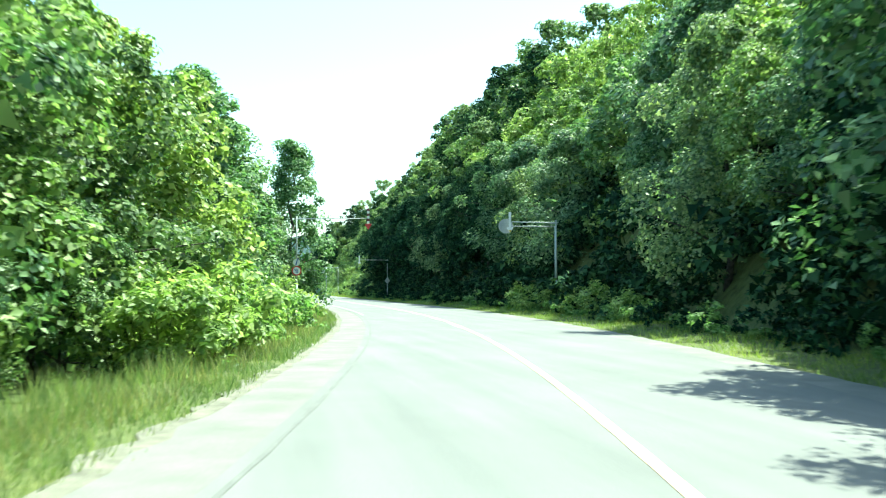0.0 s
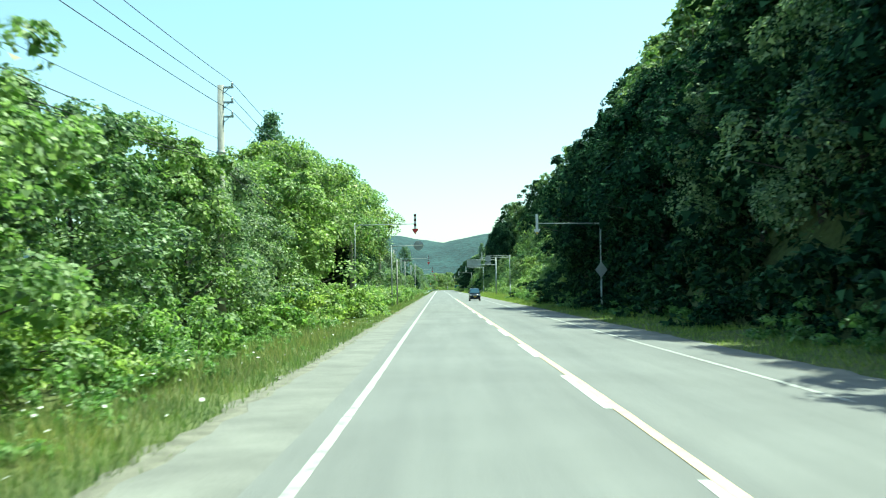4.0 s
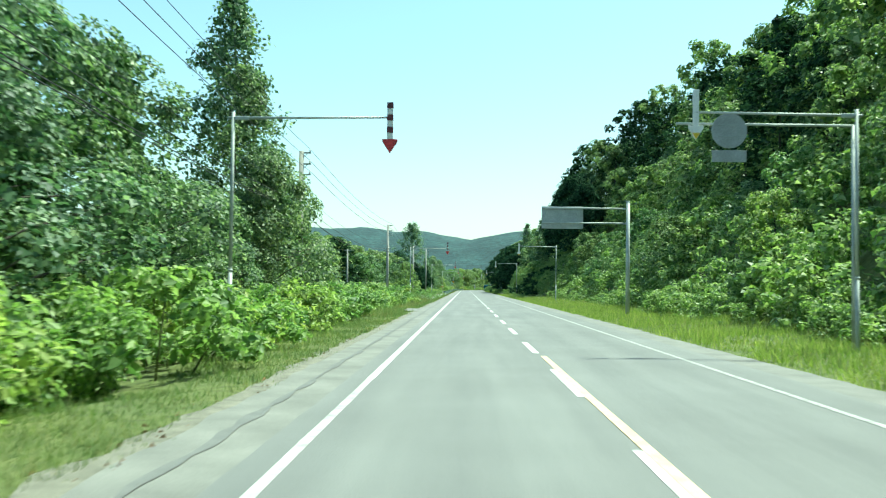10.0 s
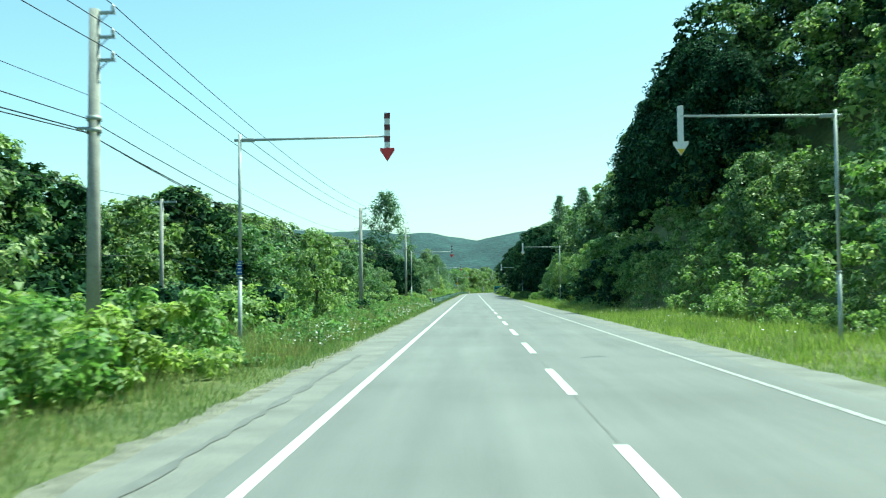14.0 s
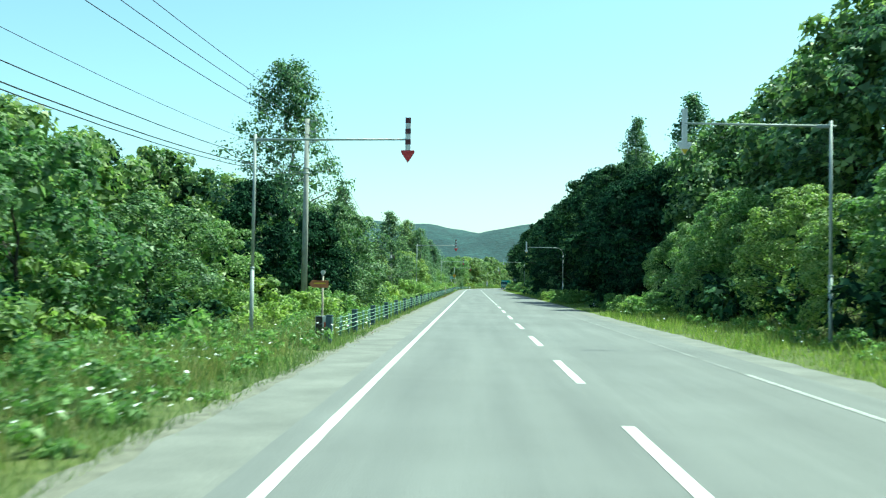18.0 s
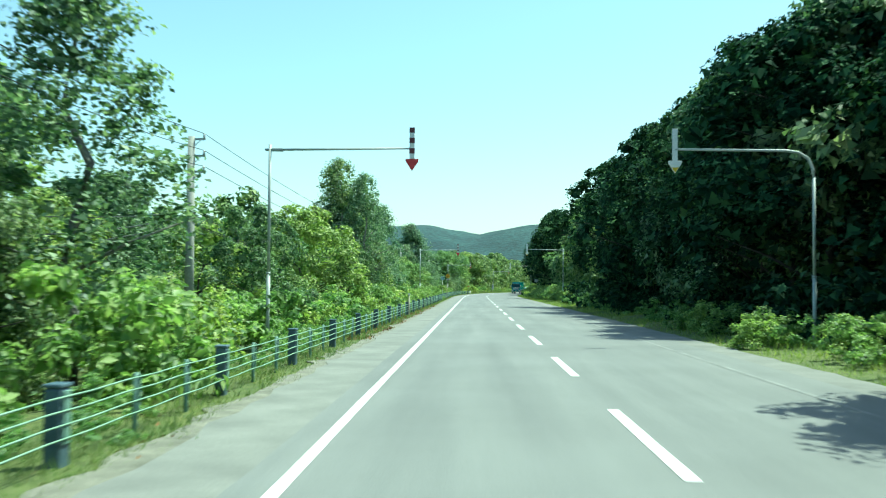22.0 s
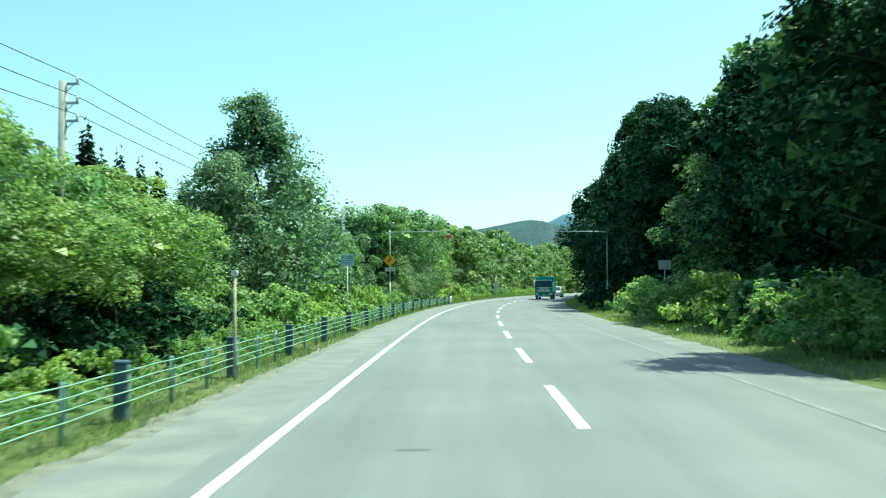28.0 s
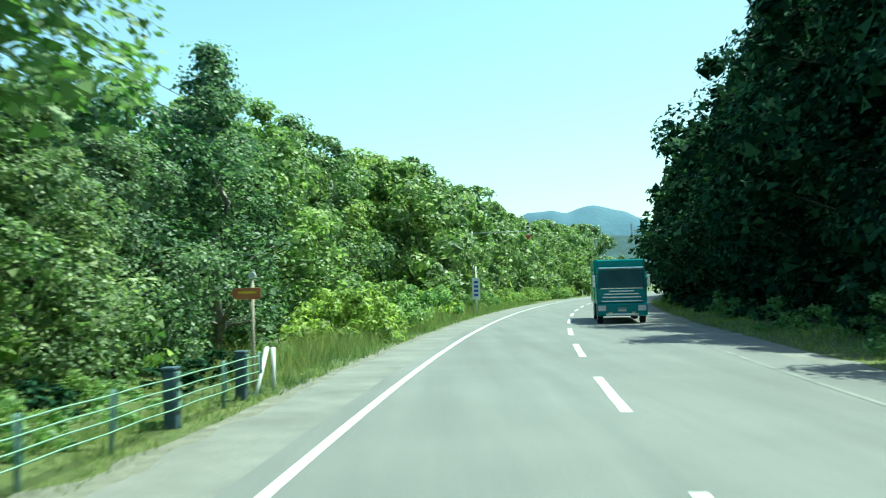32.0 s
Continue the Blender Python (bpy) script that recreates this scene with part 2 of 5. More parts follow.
GREENISH = speckled("pale_green_sign_sheet", (0.30, 0.48, 0.42), (0.40, 0.58, 0.50), 3, 60, 0.5, bump=0.05)
ORANGE = speckled("orange_plastic", (0.34, 0.12, 0.05), (0.48, 0.18, 0.08), 4, 60, 0.5, bump=0.1)
INK = speckled("black_ink", (0.015, 0.015, 0.016), (0.03, 0.03, 0.03), 4, 60, 0.6, bump=0.05)
POST_PAINT = speckled("slate_blue_post_paint", (0.045, 0.080, 0.110), (0.085, 0.135, 0.170), 3, 40, 0.55)
POST_GREEN = speckled("pale_green_post_paint", (0.12, 0.22, 0.18), (0.20, 0.32, 0.27), 4, 40, 0.6)
CABLE = speckled("pale_green_cable", (0.17, 0.29, 0.21), (0.28, 0.42, 0.32), 4, 60, 0.6)
WIRE = speckled("black_wire", (0.02, 0.02, 0.022), (0.04, 0.04, 0.042), 4, 60, 0.6)
CAR_PAINT = speckled("black_car_paint", (0.004, 0.011, 0.019), (0.008, 0.018, 0.028), 2, 60, 0.15, bump=0.02)
CAR_PAINT.node_tree.nodes["Principled BSDF"].inputs["Specular IOR Level"].default_value = 0.3
PALE_CAR_PAINT = speckled("white_car_paint", (0.62, 0.64, 0.65), (0.70, 0.71, 0.71), 2, 60, 0.2, bump=0.02)
TRUCK_PAINT = speckled("teal_truck_paint", (0.010, 0.180, 0.182), (0.016, 0.220, 0.218), 2, 60, 0.22, bump=0.02)
# Blue base colour imitates sky mirrored in the panes.
GLASS = speckled("sky_toned_vehicle_glass", (0.012, 0.060, 0.100), (0.020, 0.080, 0.125), 2, 60, 0.05, bump=0.0)
GLASS.node_tree.nodes["Principled BSDF"].inputs["Specular IOR Level"].default_value = 0.7
CHROME = speckled("chrome", (0.62, 0.64, 0.66), (0.75, 0.76, 0.78), 3, 60, 0.18, 0.9, 0.02)
RUBBER = speckled("tyre_rubber", (0.02, 0.02, 0.02), (0.035, 0.035, 0.035), 6, 60, 0.85)
LAMP_GLASS = speckled("headlight_glass", (0.55, 0.57, 0.60), (0.72, 0.74, 0.76), 6, 40, 0.1, 0.2, 0.05)
PLATE_YELLOW = speckled("yellow_plate", (0.70, 0.48, 0.03), (0.78, 0.55, 0.05), 4, 60, 0.5, bump=0.02)
# Woods colour shifted to teal to stand in for distance haze.
HAZED_WOOD = wood_far("hazed_distant_woods", (0.012, 0.038, 0.044), (0.026, 0.066, 0.068), 0.02)
# Haze is put into the mountain's colour: flat pale blue, little grain.
HAZED_MOUNTAIN = wood_far("hazed_mountain_woods", (0.060, 0.125, 0.180), (0.072, 0.140, 0.196), 0.008, (0.92, 1.06))


# ---- building helpers ----
def mesh_of(name, bm, mat):
    me = bpy.data.meshes.new(name)
    bm.to_mesh(me)
    bm.free()
    for m in (mat if isinstance(mat, (list, tuple)) else [mat]):
        me.materials.append(m)
    return me


def part(name, bm, mat, parent, label="", m=None):
    ob = new(name, bm if isinstance(bm, bpy.types.Mesh) else mesh_of(name, bm, mat))
    ob.parent = parent
    if m is not None:
        ob.matrix_basis = m
    return tagged(ob, label=label)


def thing(name, label, category, m=None, group="", kind=""):
    ob = new(name)
    ob.empty_display_size = 0.3
    if m is not None:
        ob.matrix_basis = m
    return tagged(ob, label, category, group, kind)


def rounded(bm, geom_edges, width):
    bmesh.ops.bevel(bm, geom=geom_edges, offset=width, segments=2, affect="EDGES", profile=0.5)


def box(bm, lo, hi, bevel=0.0, m=None):
    lo, hi = Vector(lo), Vector(hi)
    r = bmesh.ops.create_cube(bm, size=1.0)
    bmesh.ops.scale(bm, vec=hi - lo, verts=r["verts"])
    bmesh.ops.translate(bm, vec=(lo + hi) / 2, verts=r["verts"])
    if m is not None:
        bmesh.ops.transform(bm, matrix=m, verts=r["verts"])
    if bevel:
        rounded(bm, list({e for v in r["verts"] for e in v.link_edges}), bevel)
    return bm


def tube(bm, a, b, r0, r1=None, sides=10, caps=True):
    a, b = Vector(a), Vector(b)
    r1 = r0 if r1 is None else r1
    q = (b - a).to_track_quat("Z", "Y")
    rings = []
    for c, r in ((a, r0), (b, r1)):
        rings.append([bm.verts.new(c + q @ Vector((math.cos(k * math.tau / sides) * r, math.sin(k * math.tau / sides) * r, 0))) for k in range(sides)])
    for k in range(sides):
        f = bm.faces.new((rings[0][k], rings[0][(k + 1) % sides], rings[1][(k + 1) % sides], rings[1][k]))
        f.smooth = True
    if caps:
        bm.faces.new(rings[0][::-1])
        bm.faces.new(rings[1])
    return bm


def bent_tube(bm, points, radii, sides=8):
    points = [Vector(p) for p in points]
    if not isinstance(radii, (list, tuple)):
        radii = [radii] * len(points)
    rings = []
    for i, p in enumerate(points):
        d = (points[min(i + 1, len(points) - 1)] - points[max(i - 1, 0)]).normalized()
        q = d.to_track_quat("Z", "Y")
        rings.append([bm.verts.new(p + q @ Vector((math.cos(k * math.tau / sides) * radii[i], math.sin(k * math.tau / sides) * radii[i], 0))) for k in range(sides)])
    for a, b in zip(rings, rings[1:]):
        for k in range(sides):
            f = bm.faces.new((a[k], a[(k + 1) % sides], b[(k + 1) % sides], b[k]))
            f.smooth = True
    bm.faces.new(rings[0][::-1])
    bm.faces.new(rings[-1])
    return bm


def prism(bm, outline, y0, y1, bevel=0.0):
    """An outline in x and z, drawn out from y0 to y1."""
    a = [bm.verts.new((x, y0, z)) for x, z in outline]
    b = [bm.verts.new((x, y1, z)) for x, z in outline]
    fs = [bm.faces.new(a), bm.faces.new(b[::-1])]
    for k in range(len(a)):
        fs.append(bm.faces.new((a[k], b[k], b[(k + 1) % len(a)], a[(k + 1) % len(a)])))
    bmesh.ops.recalc_face_normals(bm, faces=fs)
    if bevel:
        rounded(bm, [e for e in bm.edges if e.verts[0] in a + b], bevel)
    return bm


def disc(bm, r, y0, y1, x=0.0, z=0.0, sides=28):
    return prism(bm, [(x + r * math.cos(k * math.tau / sides), z + r * math.sin(k * math.tau / sides)) for k in range(sides)], y0, y1)


def strip(name, s0, s1, lat0, lat1, z, mat, step=2.0, ragged=0.0, rag_seed=0.0, thick=0.0):
    """A band that follows the road from s0 to s1 between two lateral places, with uneven edges where ragged."""
    n = max(2, int((s1 - s0) / step) + 1)
    bm = bmesh.new()
    rows = []
    for s in np.linspace(s0, s1, n):
        w0 = ragged * noise.noise(Vector((s * 0.5, rag_seed, 0))) + 0.5 * ragged * noise.noise(Vector((s * 2.1, rag_seed, 5)))
        w1 = ragged * noise.noise(Vector((s * 0.5, rag_seed + 9, 0))) + 0.5 * ragged * noise.noise(Vector((s * 2.1, rag_seed + 9, 5)))
        rows.append((bm.verts.new(at(s, lat0 - abs(w0), z)), bm.verts.new(at(s, lat1 + abs(w1), z))))
    for a, b in zip(rows, rows[1:]):
        bm.faces.new((a[0], a[1], b[1], b[0]))
    if thick:
        edge = bmesh.ops.extrude_face_region(bm, geom=list(bm.faces))
        bmesh.ops.translate(bm, vec=(0, 0, -thick), verts=[v for v in edge["geom"] if isinstance(v, bmesh.types.BMVert)])
        bmesh.ops.recalc_face_normals(bm, faces=list(bm.faces))
    return mesh_of(name, bm, mat)


def array_mesh(name, verts, faces, mat, smooth=False):
    """A mesh from numpy arrays: verts (n, 3), faces (m, 3 or 4)."""
    me = bpy.data.meshes.new(name)
    verts, faces = np.asarray(verts, np.float32), np.asarray(faces, np.int32)
    k = faces.shape[1]
    me.vertices.add(len(verts))
    me.vertices.foreach_set("co", verts.ravel())
    me.loops.add(faces.size)
    me.loops.foreach_set("vertex_index", faces.ravel())
    me.polygons.add(len(faces))
    me.polygons.foreach_set("loop_start", np.arange(0, faces.size, k, dtype=np.int32))
    me.update(calc_edges=True)
    for m in (mat if isinstance(mat, (list, tuple)) else [mat]):
        me.materials.append(m)
    if smooth:
        me.shade_smooth()
    return me


# ---- ground, road, lines ----
def build_ground():
    ys = np.concatenate([np.linspace(-4000, -260, 14), np.arange(-240, 860, 3.0), np.linspace(900, 4200, 16)])
    side = np.concatenate([np.arange(0, 16, 1.0), np.arange(16, 60, 3.0), np.array([66, 75, 90, 110, 140, 180, 240, 330, 500, 800, 1400, 2400, 4000])])
    us = np.concatenate([-side[:0:-1], side])
    line_y = LINE_Y
    rows = []
    for y in ys:
        yc = float(np.clip(y, -150, 860))
        s = float(np.interp(yc, line_y, STATIONS))
        p = float(np.interp(s, STATIONS, HEADING))
        x = float(np.interp(s, STATIONS, LINE_X))
        z = relief(s, us * math.cos(p))
        far = smooth(0, 400, abs(y - yc))
        rows.append(np.stack([x + us, np.full(len(us), y), z * (1 - far) - 0.04 * far], 1))
    v = np.concatenate(rows)
    n, m = len(ys), len(us)
    i, j = np.meshgrid(np.arange(n - 1), np.arange(m - 1), indexing="ij")
    q = (i * m + j).ravel()
    f = np.stack([q, q + 1, q + m + 1, q + m], 1)
    ob = new("ground", array_mesh("ground", v, f, GROUND, True))
    return tagged(ob, "weedy soil and grass verges beside the road and under the woods", "ground", kind="structure")


build_ground()
S0, S1 = -60.0, 850.0
shoulder = tagged(new("road_shoulder", strip("road_shoulder", S0, S1, -4.95, 5.15, -0.006, SHOULDER, 1.0, 0.35, 3.0, 0.05)), "pale worn gravelly asphalt shoulder along both road edges", "road shoulder", kind="structure")
gravel = tagged(new("gravel_edge", strip("gravel_edge", S0, S1, -5.30, -4.5, -0.016, GRAVEL, 0.5, 0.5, 31.0, 0.06)), "pale sandy gravel along the asphalt edge", "gravel", kind="structure")
road = tagged(new("road", strip("road", S0, S1, -3.9, 4.35, 0.0, ASPHALT, 1.0, 0.03, 7.0, 0.05)), "grey weathered asphalt two-lane country road", "road", kind="structure")

YELLOW_END = 218.6
DASH_PHASE = 4.7


def build_lines():
    part("edge_line", strip("edge_line", 77.0, 212.0, -3.56, -3.44, 0.005, OLD_PAINT, 1.0, 0.016, 1.0), None, road, "dull worn white edge line")
    part("edge_line", strip("edge_line", 212.0, S1, -3.565, -3.43, 0.005, WHITE_PAINT, 1.0, 0.012, 1.0), None, road, "worn white edge line")
    part("edge_line", strip("edge_line", 60.0, 77.0, -3.56, -3.45, 0.005, FADED_PAINT, 1.0, 0.02, 1.0), None, road, "almost worn away white edge line")
    part("edge_line", strip("edge_line", 90.0, 372.0, 3.34, 3.46, 0.005, FADED_PAINT, 1.0, 0.012, 2.0), None, road, "faded white edge line")
    part("edge_line", strip("edge_line", 372.0, S1, 3.34, 3.45, 0.005, WORN_PAINT, 1.0, 0.012, 2.0), None, road, "white edge line worn away almost wholly")
    part("centre_line", strip("centre_line", 40.0, YELLOW_END, 0.03, 0.16, 0.008, YELLOW_PAINT, 1.0, 0.015, 4.0), None, road, "worn yellow no-overtaking line")
    part("centre_line", strip("centre_line", S0, 40.0, 0.0, 0.15, 0.007, YELLOW_PAINT, 1.0, 0.02, 4.0), None, road, "worn pale yellow centre line")
    s = DASH_PHASE - 5.0 + 40
    while s < S1 - 6:
        part("lane_dash", strip("lane_dash", s, s + 5.0, -0.085, 0.075, 0.005, WHITE_PAINT, 0.5, 0.012, s), None, road)
        s += 10.0
    for s, a, b in ((558.2, -2.1, -1.75), (236, -2.0, -1.6)):
        part("crack_seal", strip("crack_seal", s, s + 0.03, a, b, 0.007, SEAL, 0.05, 0.01, s), None, road)
    part("pavement_seam", strip("pavement_seam", -40, 76, -3.74, -3.69, 0.006, SEAM, 1.0, 0.05, 11.0), None, road, "dark joint between the road and its shoulder")
    part("pavement_seam", strip("pavement_seam", 219, 330, -0.018, 0.010, 0.003, SEAM, 1.0, 0.02, 13.0), None, road, "thin dark joint along the middle of the road")
    part("pavement_seam", strip("pavement_seam", 196, 300, -4.50, -4.47, 0.004, SEAM, 0.5, 0.2, 17.0), None, shoulder, "dark winding crack along the shoulder")
    side = new("side_track", strip("side_track", 260.5, 268.5, -6.0, -4.6, -0.012, SHOULDER, 0.5, 0.8, 21.0, 0.1))
    tagged(side, "short worn asphalt lay-by widening the road edge", "side road", kind="structure")


build_lines()

# ---- far hills ----
def build_hills():
    def ridge(name, y0, depth, pts, mat, label, seed, lo=-2400, hi=2400):
        xs = np.linspace(lo, hi, 260)
        prof = np.interp(xs, [p[0] for p in pts], [p[1] for p in pts])
        rows = []
        for j, v in enumerate(np.linspace(0, 1, 16)):
            shape = math.sin(min(v / 0.62, 1.0) * math.pi / 2) ** 1.3 if v < 0.62 else math.cos((v - 0.62) / 0.38 * math.pi / 2)
            z = [prof[i] * shape * (1 + (0.10 * noise.noise(Vector((x * 0.006, v * 5, seed))) if v != 0.62 else 0)) + 2.2 * noise.noise(Vector((x * 0.05, v * 40, seed))) - 6 for i, x in enumerate(xs)]
            rows.append(np.stack([xs, np.full(len(xs), y0 + depth * (v - 0.62)), z], 1))
        n, m = 16, len(xs)
        i, j = np.meshgrid(np.arange(n - 1), np.arange(m - 1), indexing="ij")
        q = (i * m + j).ravel()
        ob = new(name, array_mesh(name, np.concatenate(rows), np.stack([q, q + 1, q + m + 1, q + m], 1), mat, True))
        tagged(ob, label, "hill", kind="structure")

    ridge("backdrop_hill", 2700, 900, [(-2400, 190), (-1200, 175), (-700, 165), (-340, 150), (-245, 152), (-175, 142), (-115, 147), (-55, 136), (8, 125), (70, 139), (125, 148), (160, 143), (200, 131), (300, 118), (430, 106), (800, 100), (2400, 140)], HAZED_WOOD, "distant wooded hills in a haze-tinted teal closing the valley", 3.0)
    ridge("backdrop_mountain", 4000, 700, [(-2400, 90), (-200, 80), (180, 150), (286, 220), (346, 254), (420, 272), (472, 258), (560, 269), (672, 254), (770, 214), (1100, 170), (2400, 160)], HAZED_MOUNTAIN, "distant mountain behind the hills, painted haze blue", 8.0)


build_hills()


# ---- trees and shrubs ----
def leaf_cloud(rng, centres, radii, per, length, width, up=0.35, droop=0.25, hollow=0.6, blade="folded", lift=0.25, flat=0.72, axes=None):
    """Leaf blades around clump centres, on the side of each clump that its axis points to. blade: folded, flat (both four-cornered) or
    single (one triangle). Returns verts and triangles."""
    n = len(centres) * per
    c, r = np.repeat(centres, per, 0), np.repeat(radii, per)
    d = rng.normal(size=(n, 3))
    if axes is None:
        d[:, 2] += lift
    else:
        d += np.repeat(axes, per, 0) * lift
    d /= np.linalg.norm(d, axis=1)[:, None]
    rad = r * (hollow + (1.08 - hollow) * rng.random(n) ** 0.7)
    p = c + d * rad[:, None] * np.array([1.0, 1.0, flat])
    nrm = d * 0.8 + rng.normal(size=(n, 3)) * 0.55
    nrm[:, 2] += up
    nrm /= np.linalg.norm(nrm, axis=1)[:, None]
    t = d + rng.normal(size=(n, 3)) * 0.6
    t[:, 2] -= droop
    t -= nrm * np.sum(t * nrm, 1)[:, None]
    t /= np.linalg.norm(t, axis=1)[:, None] + 1e-9
    b = np.cross(nrm, t)
    ln = (length * (0.65 + 0.7 * rng.random(n)))[:, None]
    wd = ln * width / length
    base, tip = p - t * ln * 0.5, p + t * ln * 0.5 - nrm * ln * 0.12
    if blade == "single":
        v = np.stack([p - t * ln * 0.35 - b * wd * 0.55, p - t * ln * 0.35 + b * wd * 0.55 + nrm * wd * 0.2, tip + t * ln * 0.1], 1).reshape(-1, 3)
        return v, np.arange(len(v)).reshape(-1, 3)
    midp = p + t * ln * 0.02
    fold = 0.10 if blade == "folded" else 0.03
    l, rr = midp - b * wd * 0.5 + nrm * ln * fold, midp + b * wd * 0.5 + nrm * ln * fold
    v = np.stack([base, l, tip, rr], 1).reshape(-1, 3)
    k = np.arange(n)[:, None] * 4
    f = np.concatenate([k + np.array([[0, 2, 1]]), k + np.array([[0, 3, 2]])], 0)
    return v, f


def cores(rng, centres, radii, scale=0.62, per=9, size=0.42, axes=None):
    """Broad inner leaves that close each clump behind its outer ones, a little below its top."""
    low = centres - np.stack([radii * 0, radii * 0, radii * 0.12], 1)
    return leaf_cloud(rng, low, radii * scale, per, size, size * 0.85, 0.3, 0.0, 0.35, "single", 0.25 if axes is None else 1.1, 0.85, axes)


def joined(pairs):
    v, f, o = [], [], 0
    for a, b in pairs:
        v.append(a)
        f.append(b + o)
        o += len(a)
    return np.concatenate(v), np.concatenate(f)


def limbs(rng, h, top, ends, r0, lean=0.0):
    """A tapering trunk with limbs that reach towards the given ends."""
    bm = bmesh.new()
    pts = [Vector((0, 0, -0.4))]
    for k in range(1, 8):
        z = top * k / 7
        pts.append(Vector((lean * z + rng.normal() * 0.012 * h, rng.normal() * 0.012 * h, z)))
    rad = [r0 * 1.3] + [r0 * (1 - 0.86 * k / 7) for k in range(1, 8)]
    bent_tube(bm, pts, rad, 7)
    for e in ends:
        e = Vector(e)
        k = min(6, max(1, int((e.z - 0.25 * (e.xy.length)) / top * 7)))
        a = pts[k]
        m = a.lerp(e, 0.5) + Vector((0, 0, 0.06 * e.xy.length))
        bent_tube(bm, [a, m, e], [rad[k] * 0.5, rad[k] * 0.3, 0.015], 5)
    return bm


def tree_proto(name, seed, h, r, base, clumps, per, leaf, width, mat, bark, shape="round", label="", clump_r=None, core=0.80, limb_count=9, fill=0.5, inner=0.27, inner_per=34, blade="flat", heart=70):
    """A broadleaf tree: boughs of leaves that face up and outwards over a closed, shady heart."""
    rng = np.random.default_rng(seed)
    cr = clump_r or 0.105 * h
    u = base + (1 - base) * ((np.arange(clumps) + rng.random(clumps)) / clumps) ** 0.92
    rng.shuffle(u)

    def profile(x):
        if shape == "round":
            return np.sqrt(np.clip(1 - ((x - 0.42) / 0.60) ** 2, 0.02, 1))
        if shape == "spire":
            return np.clip(1.03 - x, 0.05, 1) ** 0.9 * np.clip(0.5 + x * 3, 0, 1) * 1.1
        return np.clip(1.15 - x ** 2.2, 0.1, 1) * np.clip(0.65 + x * 1.2, 0, 1)

    x = (u - base) / (1 - base)
    th = rng.random(clumps) * math.tau
    lobes = 1 + 0.22 * np.sin(th * 3 + seed) + 0.16 * np.sin(th * 5 + u * 9)
    rr = r * profile(x) * lobes * (fill + (1 - fill) * rng.random(clumps) ** 0.55)
    tops = 3 if shape == "spire" else max(4, clumps // 14)
    rr[:tops] *= 0.35
    u[:tops] = np.linspace(0.74, 0.965, tops)
    x = (u - base) / (1 - base)
    c = np.stack([rr * np.cos(th), rr * np.sin(th), u * h], 1)
    radii = cr * (0.55 + 0.85 * rng.random(clumps)) * ((0.55 + 0.50 * (1 - x)) if shape == "spire" else (0.68 + 0.42 * (1 - x)))
    out = 0.25 + 0.75 * rr / r
    axes = np.stack([np.cos(th) * out, np.sin(th) * out, 0.62 + 0.35 * x], 1)
    axes /= np.linalg.norm(axes, axis=1)[:, None]
    airy = shape == "spire" or "airy" in label
    if airy:
        pairs = [leaf_cloud(rng, c, radii, per, leaf, width, 0.3, 0.5, 0.25, blade, 0.2, 0.95)]
    else:
        pairs = [leaf_cloud(rng, c, radii, per, leaf, width, 0.45, 0.45, 0.80, blade, 1.15, 0.80, axes)]
    if core:
        pairs.append(cores(rng, c, radii, core, inner_per, inner, None if airy else axes))
    if heart:
        q = 0.06 + 0.86 * rng.random(heart)
        a, w = rng.random(heart) * math.tau, r * profile(q) * 0.62 * np.sqrt(rng.random(heart))
        mid = np.stack([w * np.cos(a), w * np.sin(a), (base + (1 - base) * q) * h], 1)
        pairs.append(leaf_cloud(rng, mid, np.full(heart, 0.35), 3, 0.55, 0.48, 0.5, 0.0, 0.2, "single"))
    v, f = joined(pairs)
    root = thing("tree", label, "tree")
    far = c[np.argsort(-rr)[:limb_count]]
    part("trunk", mesh_of("trunk", limbs(rng, h, h * 0.9, far, 0.012 * h + 0.03), bark), None, root)
    part("crown", array_mesh("crown", v, f, mat), None, root)
    return root


def spruce_proto(seed, h, r):
    """A spruce: many drooping fan-shaped boughs, longer towards the ground, at uneven heights all round the trunk."""
    rng = np.random.default_rng(seed)
    v, f, o = [], [], 0
    for k in range(620):
        u = 0.05 + 0.94 * (1 - math.sqrt(1 - (k + rng.random()) / 620))
        a = k * 2.39996 + rng.normal() * 0.4
        d = np.array([math.cos(a), math.sin(a), 0])
        s = np.array([-d[1], d[0], 0])
        L = (r * (1 - u) ** 0.8 + 0.14) * (0.62 + 0.5 * rng.random())
        w, z = 0.20 * L + 0.10, u * h
        fall = L * (0.34 + 0.16 * rng.random())
        v += [np.array([0, 0, z + 0.12]), d * L * 0.55 + s * w + [0, 0, z - 0.3 * fall], d * L + [0, 0, z - fall], d * L * 0.6 - s * w + [0, 0, z - 0.34 * fall], d * L * 0.62 + [0, 0, z - fall * 1.05 - 0.12]]
        f += [[o, o + 1, o + 2], [o, o + 2, o + 3], [o, o + 4, o + 1], [o, o + 3, o + 4]]
        o += 5
    root = thing("spruce", "dark green pointed spruce standing behind the roadside trees", "tree")
    bm = bmesh.new()
    bent_tube(bm, [(0, 0, -0.4), (0.02 * h, 0, h * 0.5), (0.01 * h, 0, h * 0.98)], [0.16, 0.10, 0.02], 7)
    part("trunk", mesh_of("trunk", bm, BARK), None, root)
    part("crown", array_mesh("crown", np.array(v), np.array(f), NEEDLES), None, root)
    return root


